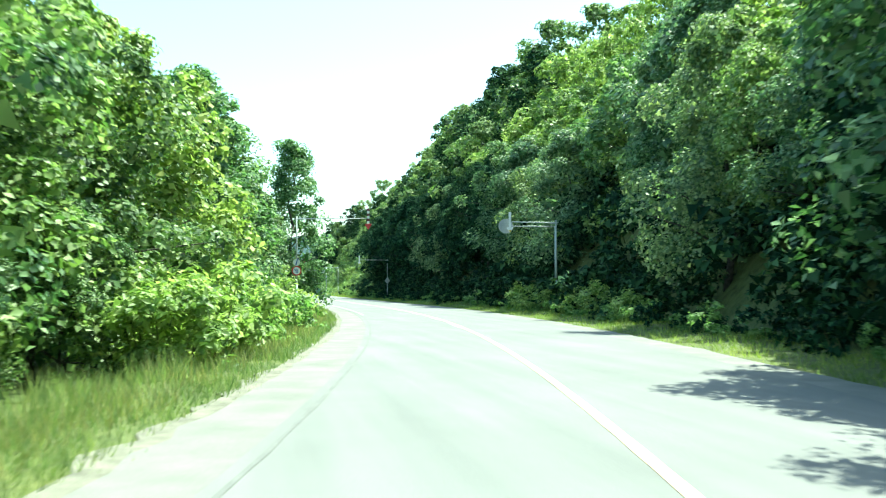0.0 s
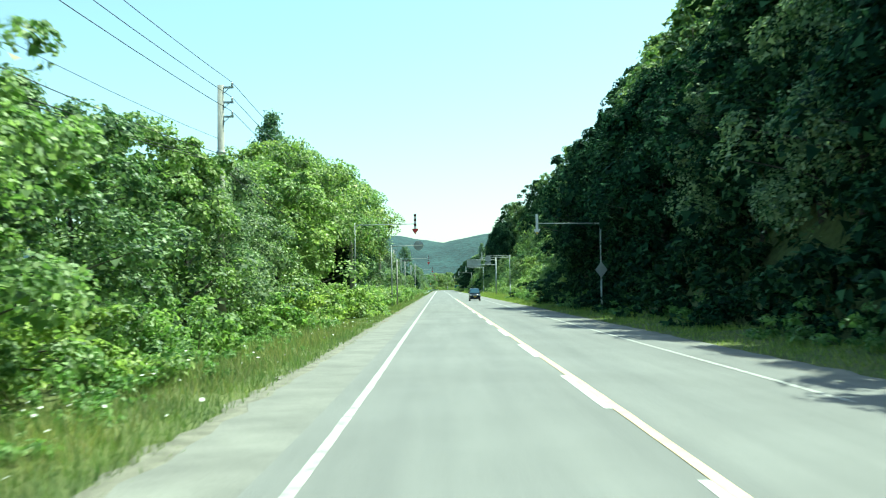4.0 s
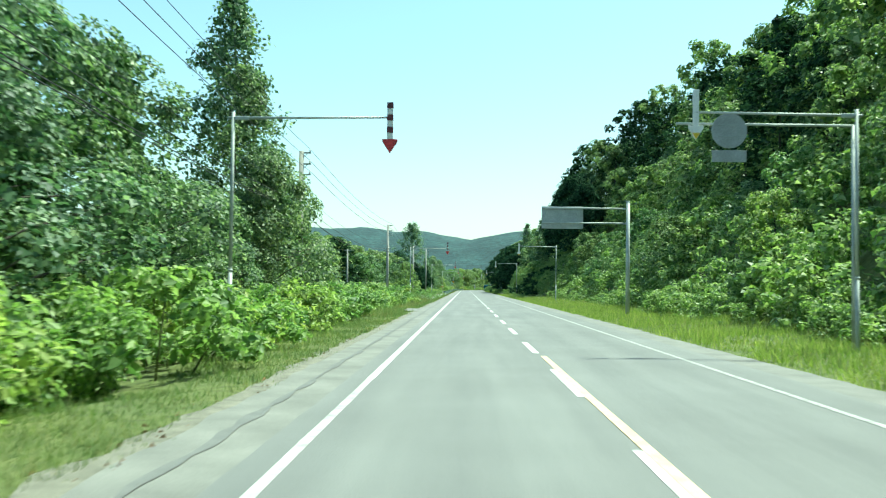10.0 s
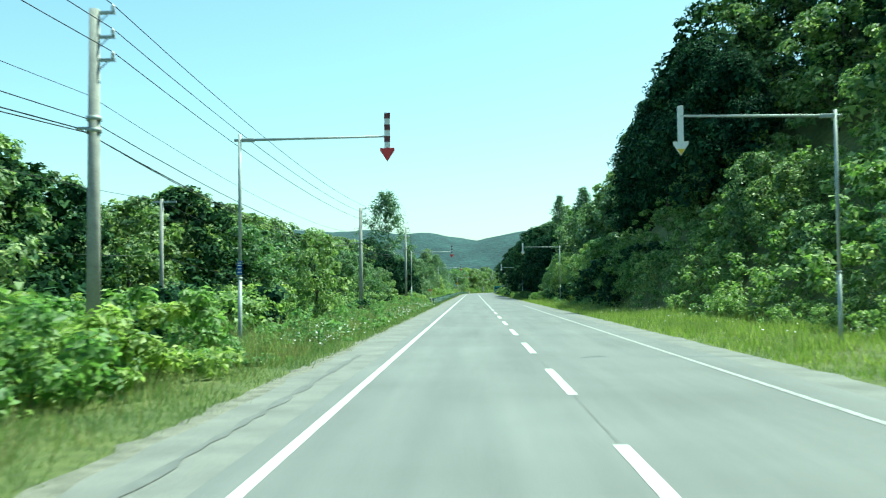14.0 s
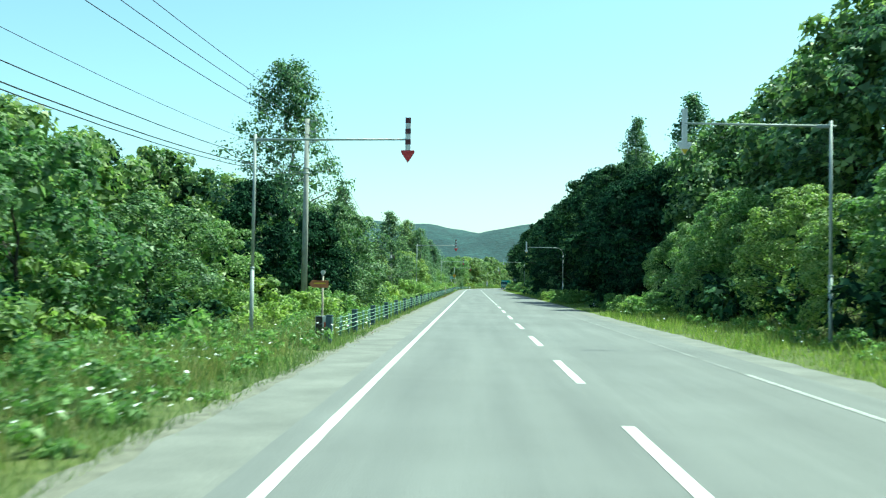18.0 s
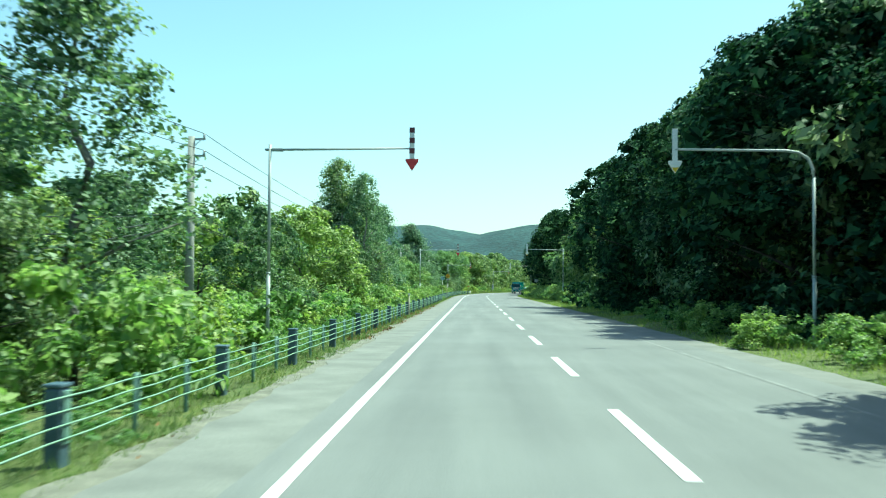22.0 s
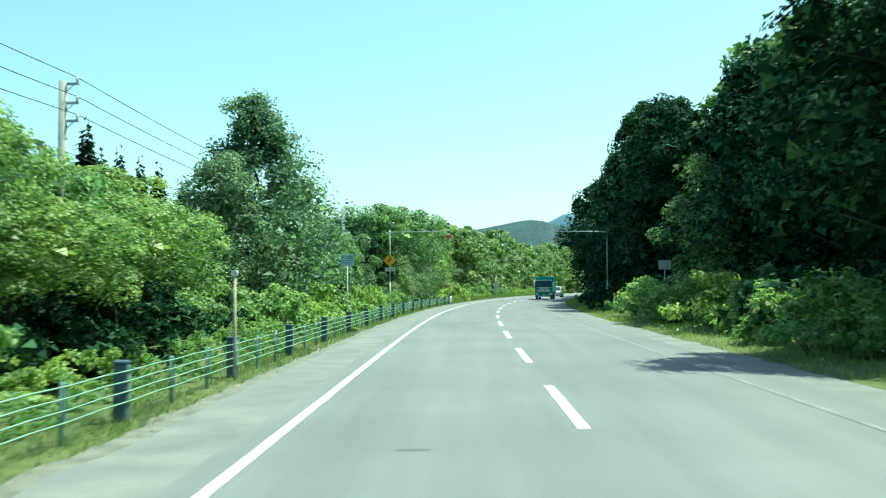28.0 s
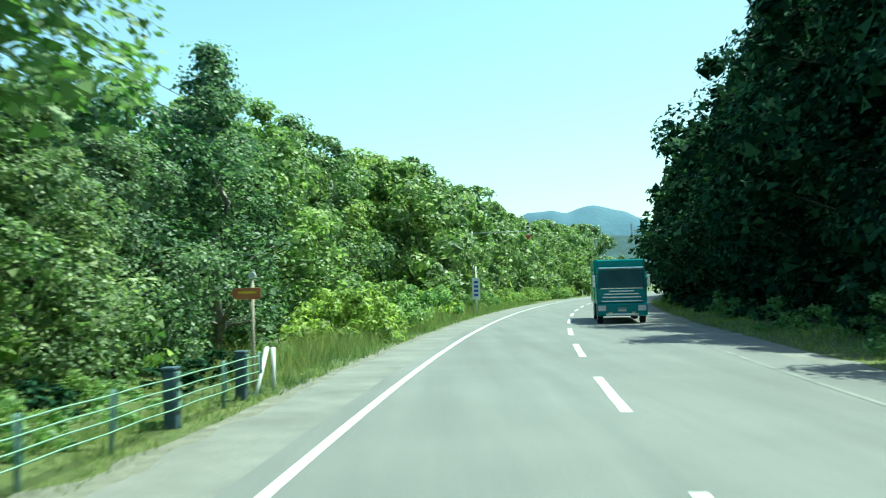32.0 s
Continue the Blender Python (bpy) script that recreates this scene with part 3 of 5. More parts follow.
def shrub_proto(name, seed, h, r, clumps, per, leaf, width, mat, label, category, stems=9, blade="folded"):
    rng = np.random.default_rng(seed)
    th, u = rng.random(clumps) * math.tau, rng.random(clumps)
    z = h * (0.08 + 0.82 * u)
    rr = r * np.sqrt(rng.random(clumps)) * np.clip(1.25 - 0.75 * u, 0.2, 1)
    c = np.stack([rr * np.cos(th), rr * np.sin(th), z], 1)
    radii = 0.17 * h * (0.7 + 0.6 * rng.random(clumps))
    v, f = joined([leaf_cloud(rng, c, radii, per, leaf, width, 0.7, 0.45, 0.5, blade), cores(rng, c, radii, 0.6, 8 if blade == "folded" else 4, leaf * 1.2)])
    root = thing(name, label, category)
    part("foliage", array_mesh("foliage", v, f, mat), None, root)
    bm = bmesh.new()
    for k in range(stems):
        e = c[rng.integers(clumps)]
        bent_tube(bm, [(e[0] * 0.5, e[1] * 0.5, -0.25), (e[0] * 0.8, e[1] * 0.8, e[2] * 0.55), tuple(e)], [0.022, 0.017, 0.006], 3)
    part("stem", mesh_of("stem", bm, STEM), None, root)["kind"] = "stuff"
    return root


TREES = {
    "round_a": tree_proto("tree", 11, 10.5, 3.6, 0.08, 84, 145, 0.175, 0.128, LEAF, BARK, "round", "leafy green broadleaf tree at the edge of the woods"),
    "round_b": tree_proto("tree", 23, 11.0, 3.3, 0.06, 84, 145, 0.172, 0.125, LEAF_COOL, BARK, "column", "dense grey-green broadleaf tree beside the road"),
    "round_c": tree_proto("tree", 37, 9.5, 3.8, 0.05, 84, 145, 0.182, 0.135, LEAF_LIGHT, BARK, "round", "light green spreading broadleaf tree"),
    "canopy": tree_proto("tree", 47, 11.5, 4.3, 0.50, 88, 170, 0.165, 0.120, LEAF_LIGHT, BARK, "round", "spreading broadleaf tree with dark hollow under its crown", limb_count=16, heart=110),
    # dark_a, dark_b: ordinary broadleaf trees with shade put into the leaf colour
    "dark_a": tree_proto("tree", 41, 13.0, 3.5, 0.10, 92, 125, 0.185, 0.140, LEAF_SHADED, BARK, "column", "tall broadleaf tree with shade-dark leaf colour in the roadside woods", inner=0.48, blade="single", heart=110),
    "dark_b": tree_proto("tree", 53, 13.5, 4.3, 0.24, 92, 125, 0.190, 0.145, LEAF_SHADED, BARK, "round", "tall broadleaf tree with shade-dark leaf colour overhanging the road edge", inner=0.48, limb_count=14, blade="single", heart=120),
    "spire": tree_proto("tree", 67, 15.0, 3.3, 0.06, 260, 34, 0.190, 0.120, LEAF_COOL, PALE_BARK, "spire", "slender pointed poplar with open grey-green crown", 0.95, 0.6, 14, 0.3, 0.24, 5, heart=8),
    "open": tree_proto("tree", 71, 15.5, 3.4, 0.14, 170, 62, 0.180, 0.110, LEAF_COOL, PALE_BARK, "column", "tall airy tree with open crown and visible limbs", 0.95, 0.6, 22, 0.28, 0.24, 14, heart=24),
    "grand": tree_proto("tree", 73, 13.0, 4.6, 0.06, 130, 190, 0.135, 0.100, LEAF_COOL, BARK, "spire", "broad dense grey-green tree, wide below and narrow above", 1.15, 0.72, 14, 0.4, 0.34, 12, blade="single", heart=120),
    "slender": tree_proto("tree", 77, 12.0, 2.5, 0.05, 120, 100, 0.150, 0.115, LEAF_MID, BARK, "column", "slender dense green tree beside the arrow post", 0.85, 0.78, 10, 0.3, 0.22, 34, heart=20),
    "young": tree_proto("tree", 83, 5.0, 1.7, 0.06, 48, 74, 0.150, 0.110, LEAF_LIGHT, BARK, "round", "young light green tree among roadside bushes", 0.62, 0.78, inner=0.28, inner_per=14, heart=14),
    "spruce": spruce_proto(113, 16.0, 2.7),
}
COARSE = {
    "round_a": tree_proto("tree", 12, 10.5, 3.6, 0.08, 80, 64, 0.250, 0.200, LEAF, BARK, "round", "leafy green broadleaf tree standing back from the road", inner=0.5, inner_per=14, blade="single"),
    "round_b": tree_proto("tree", 24, 11.0, 3.3, 0.06, 80, 64, 0.245, 0.195, LEAF_COOL, BARK, "column", "grey-green broadleaf tree standing back from the road", inner=0.5, inner_per=14, blade="single"),
    "round_c": tree_proto("tree", 38, 9.5, 3.8, 0.05, 80, 64, 0.250, 0.200, LEAF_MID, BARK, "round", "light green broadleaf tree standing back from the road", inner=0.5, inner_per=14, blade="single"),
}
SHRUBS = {
    "knot_a": shrub_proto("shrub", 201, 2.1, 1.5, 28, 46, 0.175, 0.100, LEAF_KNOT, "light green knotweed thicket with broad leaves on the verge", "shrub"),
    "knot_b": shrub_proto("shrub", 207, 1.9, 1.6, 28, 46, 0.165, 0.098, LEAF_KNOT, "green knotweed thicket with broad leaves on the verge", "shrub"),
    "knot_c": shrub_proto("shrub", 213, 2.4, 1.4, 28, 46, 0.185, 0.100, LEAF_KNOT, "tall light green leafy thicket beside the road", "shrub"),
}
FAR = {
    "far_a": tree_proto("tree", 91, 11.0, 3.6, 0.08, 46, 40, 0.40, 0.33, LEAF, BARK, "round", "far tree", 1.3, 0.8, 2, inner=0.8, inner_per=8, blade="single", heart=30),
    "far_b": tree_proto("tree", 97, 12.0, 3.3, 0.06, 46, 40, 0.38, 0.32, LEAF_COOL, BARK, "column", "far tree", 1.3, 0.8, 2, inner=0.8, inner_per=8, blade="single", heart=30),
    "mid_a": tree_proto("tree", 117, 10.5, 3.6, 0.06, 66, 52, 0.29, 0.24, LEAF_MID, BARK, "round", "far tree", 1.2, 0.8, 2, inner=0.6, inner_per=10, blade="single", heart=40),
    "mid_c": tree_proto("tree", 118, 11.5, 3.6, 0.06, 66, 52, 0.29, 0.24, LEAF, BARK, "round", "far tree", 1.2, 0.8, 2, inner=0.6, inner_per=10, blade="single", heart=40),
    "mid_b": tree_proto("tree", 119, 13.0, 3.7, 0.05, 64, 46, 0.34, 0.28, LEAF_SHADED, BARK, "column", "far tree", 1.25, 0.8, 2, inner=0.7, inner_per=9, blade="single", heart=40),
    "hill_a": tree_proto("tree", 101, 12.0, 4.1, 0.06, 56, 58, 0.30, 0.25, LEAF_SHADED, BARK, "round", "far tree", 1.35, 0.8, 2, inner=0.65, inner_per=11, blade="single", heart=40),
    "hill_b": tree_proto("tree", 107, 13.0, 3.7, 0.05, 56, 58, 0.29, 0.24, LEAF, BARK, "column", "far tree", 1.35, 0.8, 2, inner=0.65, inner_per=11, blade="single", heart=40),
    "hill_c": tree_proto("tree", 109, 12.0, 3.9, 0.05, 56, 58, 0.29, 0.24, LEAF_MID, BARK, "round", "far tree", 1.3, 0.8, 2, inner=0.65, inner_per=11, blade="single", heart=40),
    "hill_d": tree_proto("tree", 103, 12.0, 4.0, 0.06, 56, 58, 0.30, 0.25, LEAF_LIGHT, BARK, "round", "far tree", 1.35, 0.8, 2, inner=0.65, inner_per=11, blade="single", heart=40),
    "weed": shrub_proto("weed_clump", 219, 0.9, 0.9, 10, 38, 0.095, 0.06, LEAF_KNOT, "weeds", "weeds", 1, "single"),
    "fern": shrub_proto("bush", 227, 1.8, 1.5, 16, 26, 0.21, 0.15, LEAF_SHADED, "bush", "bush", 1, "single"),
    "brush": shrub_proto("bush", 231, 2.6, 1.9, 19, 27, 0.22, 0.17, LEAF_LIGHT, "bush", "bush", 1, "single"),
}


def coords(me):
    v = np.empty(len(me.vertices) * 3, np.float32)
    me.vertices.foreach_get("co", v)
    me.calc_loop_triangles()
    f = np.empty(len(me.loop_triangles) * 3, np.int32)
    me.loop_triangles.foreach_get("vertices", f)
    return v.reshape(-1, 3), f.reshape(-1, 3)


PLANTS = {**TREES, **SHRUBS, **FAR, **{k + "_back": p for k, p in COARSE.items()}}
FULL_HEIGHT = {k: max(float(coords(c.data)[0][:, 2].max()) for c in p.children) for k, p in PLANTS.items()}
PLANTED = {k: 0 for k in PLANTS}
JOINED = {}
plant_rng = np.random.default_rng(5)


def plant(kind, s, lat, height, group="", spread=1.0):
    """One plant of that height on the ground at station s; far ones gather into one mass."""
    if 259.5 < s < 269.5 and -8.6 < lat < -4:
        return
    if kind in COARSE and not -14.9 < lat < 13.0:
        kind += "_back"
    size = height / FULL_HEIGHT[kind]
    v = at(s, lat, float(relief(s, lat)) - 0.05)
    wide = size * spread * (0.95 + 0.3 * plant_rng.random())
    m = pose(v.x, v.y, v.z, 0, 0, 360 * plant_rng.random()) @ Matrix.Diagonal((wide, wide, size, 1))
    PLANTED[kind] += 1
    if kind in FAR:
        JOINED.setdefault(group, []).append((kind, m))
        return
    ob = copy_thing(PLANTS[kind], m)
    ob["group"] = group or ("shrubs along the verge" if kind in SHRUBS else "trees along the road")


def band(kinds, s0, s1, step, lat0, lat1, h0, h1, group="woods beside the road"):
    """A row of plants along the road, unevenly spaced."""
    s = s0
    while s < s1:
        k = kinds[int(plant_rng.integers(len(kinds)))]
        plant(k, s + plant_rng.normal() * step * 0.18, lat0 + (lat1 - lat0) * plant_rng.random(), h0 + (h1 - h0) * plant_rng.random(), group if k in FAR else "")
        s += step * (0.8 + 0.4 * plant_rng.random())


# landmarks to the left: kind, station, lateral place, height, spread; dark_a and dark_b only blacken a hollow
for k, s, lat, h, w in (("slender", 73, -7.9, 12.9, 0.95), ("spire", 153, -15.2, 16.5, 1.0), ("young", 136.5, -10.6, 4.7, 1.0), ("canopy", 140, -12.4, 11.8, 1.0), ("canopy", 146, -12.0, 12.4, 1.0), ("canopy", 152, -11.8, 12.0, 1.0), ("canopy", 158, -11.4, 11.6, 1.0), ("canopy", 177, -12.8, 12.0, 1.0), ("slender", 46, -12.0, 12.5, 1.3), ("slender", 52.5, -12.0, 12.5, 1.25), ("round_b", 58.5, -12.4, 12.0, 0.8), ("round_b", 69, -11.6, 10.5, 0.9), ("round_b", 75.5, -11.2, 10.0, 0.85), ("young", 67.5, -8.8, 3.8, 1.0), ("young", 71.3, -8.4, 4.2, 1.0), ("young", 74.6, -8.3, 3.6, 1.0), ("young", 76.5, -8.9, 4.6, 1.0), ("young", 80.5, -9.2, 4.3, 1.0), ("young", 84.5, -9.4, 4.0, 1.0), ("spire", 239.5, -12.7, 16.2, 1.15), ("round_b", 236.5, -10.6, 8.4, 0.9), ("round_a", 242.5, -11.0, 7.6, 0.9), ("open", 238.0, -12.0, 12.5, 0.9), ("open", 416, -13.9, 17.0, 1.0),
                        ("spire", 420, -10.9, 9.0, 1.4), ("spire", 451, -10.2, 9.4, 1.6), ("open", 505.5, -12.0, 12.3, 1.15), ("open", 503.5, -9.9, 10.6, 1.0), ("open", 529, -11.3, 10.4, 1.1), ("grand", 602, -13.4, 13.4, 1.15), ("round_b", 607, -12.2, 8.6, 0.9), ("round_b", 598.5, -14.2, 9.5, 1.0), ("round_c", 397, 9.8, 4.6, 1.0), ("round_c", 403.5, 9.9, 5.2, 1.0), ("round_c", 410, 9.9, 4.4, 1.0), ("round_a", 611.5, -12.6, 7.6, 1.1), ("round_c", 616, -12.8, 7.2, 1.1), ("round_a", 619.5, -10.9, 6.4, 0.9), ("canopy", 637, -11.6, 9.8, 1.15), ("dark_b", 630.5, -13.0, 8.2, 1.0), ("dark_b", 635.5, -13.6, 8.6, 1.0), ("dark_a", 642, -14.2, 8.0, 1.0), ("spire", 658, -11.6, 10.8, 1.3),
                        ("young", 325, -9.6, 5.4, 0.8), ("round_a", 366, -17.0, 7.2, 1.0), ("round_a", 374, -14.4, 6.2, 1.0), ("round_c", 381, -15.0, 6.4, 0.9), ("round_a", 388, -13.6, 5.6, 1.0), ("round_c", 395, -13.0, 5.0, 0.9), ("round_a", 356, -18.0, 7.4, 1.0), ("round_c", 346, -18.5, 7.0, 1.0), ("round_a", 466.5, -9.9, 5.2, 1.0), ("round_a", 412, -10.4, 7.0, 1.0), ("round_a", 421.5, -10.6, 7.4, 1.0), ("round_c", 558.5, -9.9, 5.2, 1.0), ("canopy", 564.5, -13.2, 6.2, 1.0), ("canopy", 569.5, -12.8, 6.6, 1.0), ("canopy", 575, -13.4, 6.2, 1.0), ("canopy", 580.5, -13.8, 6.0, 1.0)):
    plant(k, s, lat, h, "", w)
# woods to the left
band(["round_a", "round_c", "round_a"], -6, 30, 5.0, -13.5, -11.5, 9.5, 12.0)
band(["round_a", "round_a", "round_b"], 30, 60, 4.2, -14.4, -12.5, 9.5, 11.5)
band(["round_a", "young"], 6, 40, 5.0, -10.8, -9.8, 3.6, 4.8)
band(["round_a", "round_c", "round_b"], 77, 132, 5.0, -12.5, -10.5, 7.0, 9.0)
band(["round_b", "dark_a", "round_a"], 161, 184, 4.8, -13.4, -12.0, 9.5, 11.5)
band(["far_a", "far_b"], -20, 125, 11.0, -22, -16, 10.0, 12.5)
# dark-leaved row added as black backing for the hollow under the canopies
band(["mid_b"], 125, 166, 4.5, -22, -17, 8.5, 11.0)
band(["far_a", "far_b"], 166, 190, 9.0, -22, -16, 10.0, 12.5)
# dark bushes added to blacken the same hollow near the ground
band(["fern"], 134, 164, 1.2, -15.5, -10.5, 1.6, 2.6, "undergrowth")
band(["mid_b", "mid_a"], 196, 227, 4.4, -20, -16, 10.0, 11.4)
band(["round_b", "round_a"], 214, 229, 5.0, -13.5, -12, 8.5, 10.0)
band(["round_a", "round_b"], 229, 245, 3.6, -12.4, -11.0, 5.4, 6.6)
band(["young"], 240, 252, 4.5, -12.6, -11.5, 2.8, 3.6)
band(["far_a", "far_b"], 190, 470, 9, -34, -27, 8.5, 12.0)
band(["mid_b", "mid_c", "mid_a"], 262, 402, 3.5, -24.5, -19.5, 7.8, 10.0)
band(["round_a", "dark_a", "round_b"], 403, 425, 4.6, -13.5, -10.0, 5.5, 7.5)
band(["round_b", "round_c"], 447, 462, 5.0, -13.5, -10.5, 4.6, 6.0)
band(["far_a", "far_b"], 470, 680, 10.0, -42, -30, 8.0, 11.0)
band(["round_c", "young", "round_a"], 462, 560, 6.0, -13.5, -9.6, 4.6, 6.6)
band(["round_b", "round_a"], 508, 522, 5.0, -12.2, -11.2, 8.0, 10.0)
band(["far_a", "far_b"], 440, 640, 9.0, -24, -16, 6.0, 8.5)
band(["round_a", "dark_a"], 584, 625, 6.0, -15.0, -10.8, 4.4, 5.8)
band(["round_a", "round_b"], 643, 654, 4.4, -12.8, -11.4, 6.2, 7.6)
band(["round_c", "round_a", "spire", "round_a"], 655, 690, 4.6, -14.6, -13.2, 9.6, 11.6)
band(["mid_a", "mid_c"], 688, 800, 4.2, -14, -11, 10.0, 12.8)
band(["far_a", "far_b"], 640, 860, 11.0, -24, -16, 8.0, 10.5)
for lat, h in ((-39.9, 19.0), (-37.9, 16.0), (-36.3, 16.4), (-34.2, 15.4), (-33.0, 15.0), (-30.5, 13.4), (-28.4, 11.8)):
    plant("spruce", 638 + plant_rng.normal() * 1.5, lat, h, "", 1.35)
# hillside to the right
band(["round_b", "round_a"], 67, 86, 5.4, 10.8, 12.0, 8.5, 11.0)
band(["dark_b", "dark_a", "round_b"], 86, 124, 5.4, 10.6, 12.0, 8.5, 11.0)
band(["round_b", "round_c"], 49, 67, 4.5, 14.0, 15.2, 8.5, 10.5)
band(["brush"], 20, 66, 1.3, 11.5, 15.0, 1.8, 3.0, "undergrowth")
band(["round_b", "round_a", "round_c"], -10, 49, 5.6, 11.0, 12.4, 6.5, 8.5)
band(["knot_a", "knot_b"], 42, 70, 4.0, 7.8, 9.0, 1.2, 2.0)
plant("dark_b", 10.5, 9.8, 12.5)
plant("round_a", 15.5, 9.7, 12.0)
plant("dark_a", 19.5, 10.2, 11.5)
plant("round_b", 37, 10.2, 11.0)
plant("dark_b", 571, 10.6, 11.5)
band(["dark_a", "dark_b"], 124, 163, 5.8, 10.2, 12.0, 9.5, 12.0)
band(["dark_a", "dark_b"], 168, 212, 5.6, 15.2, 16.8, 8.5, 10.5)
band(["knot_a", "knot_b"], 168, 206, 2.1, 8.2, 9.8, 1.3, 2.2)
for lat, h0, h1, st in ((15.5, 11, 13.5, 6.5), (21.5, 12, 15, 7.5), (30, 12, 16, 15)):
    # paler leaf colours stand in for sunlit, hazed crowns on this stretch
    band(["hill_d", "hill_c", "hill_d"], -30, 112, st, lat - 1.5, lat + 1.5, h0 - 3.8, h1 - 3.8, "woods on the hillside")
    band(["hill_a", "hill_b", "hill_c"], 112, 166, st, lat - 1.5, lat + 1.5, h0, h1, "woods on the hillside")
    band(["hill_a", "hill_b", "hill_c"], 166, 212, st, lat + 2.5, lat + 5.0, h0 - 1, h1 - 1, "woods on the hillside")
for lat, h0, h1, st in ((21.5, 7, 10, 5.0), (26.5, 10, 13, 6.5), (34, 12.5, 16, 9.0)):
    band(["hill_a", "hill_b", "hill_c"], 212, 350, st, lat - 1.5, lat + 1.5, h0, h1, "woods on the hillside")
band(["round_c", "young", "round_a"], 205, 345, 6.5, 12.8, 17.5, 3.2, 6.0)
band(["brush"], 185, 348, 1.2, 11.8, 16.0, 1.4, 3.0, "undergrowth")
band(["brush"], 212, 345, 1.6, 15.0, 21.0, 2.0, 3.6, "undergrowth")
band(["fern"], -20, 208, 1.5, 8.9, 11.0, 1.4, 2.6, "undergrowth")
band(["fern"], -20, 208, 2.1, 11.0, 13.5, 1.4, 2.6, "undergrowth")
band(["brush"], 205, 348, 1.2, 9.8, 12.6, 0.8, 1.7, "undergrowth")
band(["brush"], 532, 602, 1.8, 9.5, 13.0, 1.4, 2.6, "undergrowth")
band(["fern"], 345, 720, 2.6, 8.6, 11.5, 1.4, 2.6, "undergrowth")
band(["dark_a", "dark_b"], 338, 374, 5.0, 14.2, 16.0, 10.0, 12.5)
band(["knot_a", "knot_b"], 346, 366, 3.0, 9.6, 11.2, 1.2, 2.2)
for s0, s1, h0, h1 in ((350, 398, 9.5, 11.5), (398, 470, 9.0, 11.5), (470, 525, 13.0, 15.0), (525, 602, 10.0, 12.5), (602, 720, 13.0, 16.0)):
    band(["hill_a", "hill_b", "hill_c"], s0, s1, 6.5, 17.5, 20.5, h0 + 1.5, h1 + 2, "woods on the hillside")
    band(["hill_a", "hill_b"], s0, s1, 18.0, 24, 29, h0, h1, "woods on the hillside")
band(["round_c", "young"], 366, 404, 6.0, 9.5, 11.0, 3.6, 6.0)
plant("spire", 449.9, 14, 17.5)
plant("spire", 439.2, 17, 17.8)
band(["round_a", "dark_a", "round_b"], 396, 416, 5.0, 15.5, 17.0, 10.5, 12.5)
# front rows in shade-dark leaves, paler trees behind for the sunlit tops
band(["dark_b", "dark_a"], 416, 438, 5.0, 9.9, 11.0, 9.0, 10.5)
band(["round_a", "round_b"], 414, 440, 4.8, 13.4, 14.8, 10.5, 12.2)
band(["dark_b", "dark_a"], 436, 450, 5.0, 10.0, 11.0, 11.5, 13.2)
band(["dark_b", "dark_a"], 451, 467, 4.4, 14.4, 15.4, 11.0, 12.8)
band(["dark_a", "dark_b"], 466, 496, 4.8, 10.4, 11.7, 11.0, 13.0)
band(["round_b", "round_a", "round_b"], 468, 498, 5.0, 12.6, 13.8, 13.5, 15.5)
band(["dark_a", "dark_b"], 496, 512, 4.8, 10.2, 11.2, 11.5, 13.5)
band(["round_c", "dark_b", "round_a"], 530, 566, 5.0, 12.8, 14.4, 10.0, 12.5)
band(["dark_b", "dark_a"], 566, 602, 4.8, 12.8, 14.4, 10.0, 12.5)
plant("round_a", 596, 11.4, 8.0)
band(["dark_a", "dark_b"], 616, 630, 4.8, 11.8, 12.8, 12.5, 14.5)
plant("dark_b", 627.5, 12.6, 16.5, "", 0.85)
plant("dark_a", 634, 12.6, 17.0, "", 0.9)
band(["dark_a", "dark_b"], 630, 656, 4.8, 11.9, 12.9, 13.0, 15.0)
band(["dark_a", "dark_b"], 656, 692, 4.8, 10.6, 11.8, 13.0, 15.0)
band(["mid_b"], 690, 850, 5.0, 9.0, 11.0, 11.5, 14.5)
plant("hill_b", 141, 31, 13.5, "woods on the hillside")
band(["fern"], 296, 410, 3.0, -24, -17, 1.8, 3.4, "undergrowth")
# thickets on the verges
band(["knot_a", "knot_b", "knot_c"], 20, 42, 1.9, -8.6, -7.4, 2.0, 2.8)
band(["knot_a", "knot_b", "knot_c"], 42, 64, 2.3, -10.2, -9.2, 1.8, 2.5)
band(["knot_a", "knot_b"], 68, 80, 2.0, -9.2, -8.4, 1.5, 2.2)
band(["knot_a", "knot_b"], 78, 120, 4.2, -10.0, -8.8, 1.5, 2.3)
band(["knot_a", "knot_b", "knot_c"], 118, 252, 2.2, -9.0, -7.9, 1.8, 2.4)
band(["brush"], 190, 300, 2.2, -13, -10.2, 1.9, 2.6, "undergrowth")
band(["brush", "fern"], 296, 404, 1.7, -16.5, -10.0, 1.2, 2.5, "undergrowth")
band(["mid_b", "mid_c", "mid_a"], 402, 470, 3.2, -24, -18.5, 8.8, 10.8)
band(["knot_a", "knot_b"], 386, 406, 3.0, -11.5, -8.6, 1.2, 2.0)
band(["brush"], 404, 566, 3.0, -15.0, -11.0, 1.6, 2.8, "undergrowth")
band(["brush"], 584, 712, 3.0, -15.0, -11.0, 1.6, 2.8, "undergrowth")
# dark trees and bushes added behind the canopies to imitate their shadowy hollows
band(["dark_a"], 136, 164, 4.5, -16.5, -14.5, 7.0, 8.5)
band(["dark_b", "dark_a"], 562, 584, 2.6, -14.6, -13.0, 3.8, 4.6)
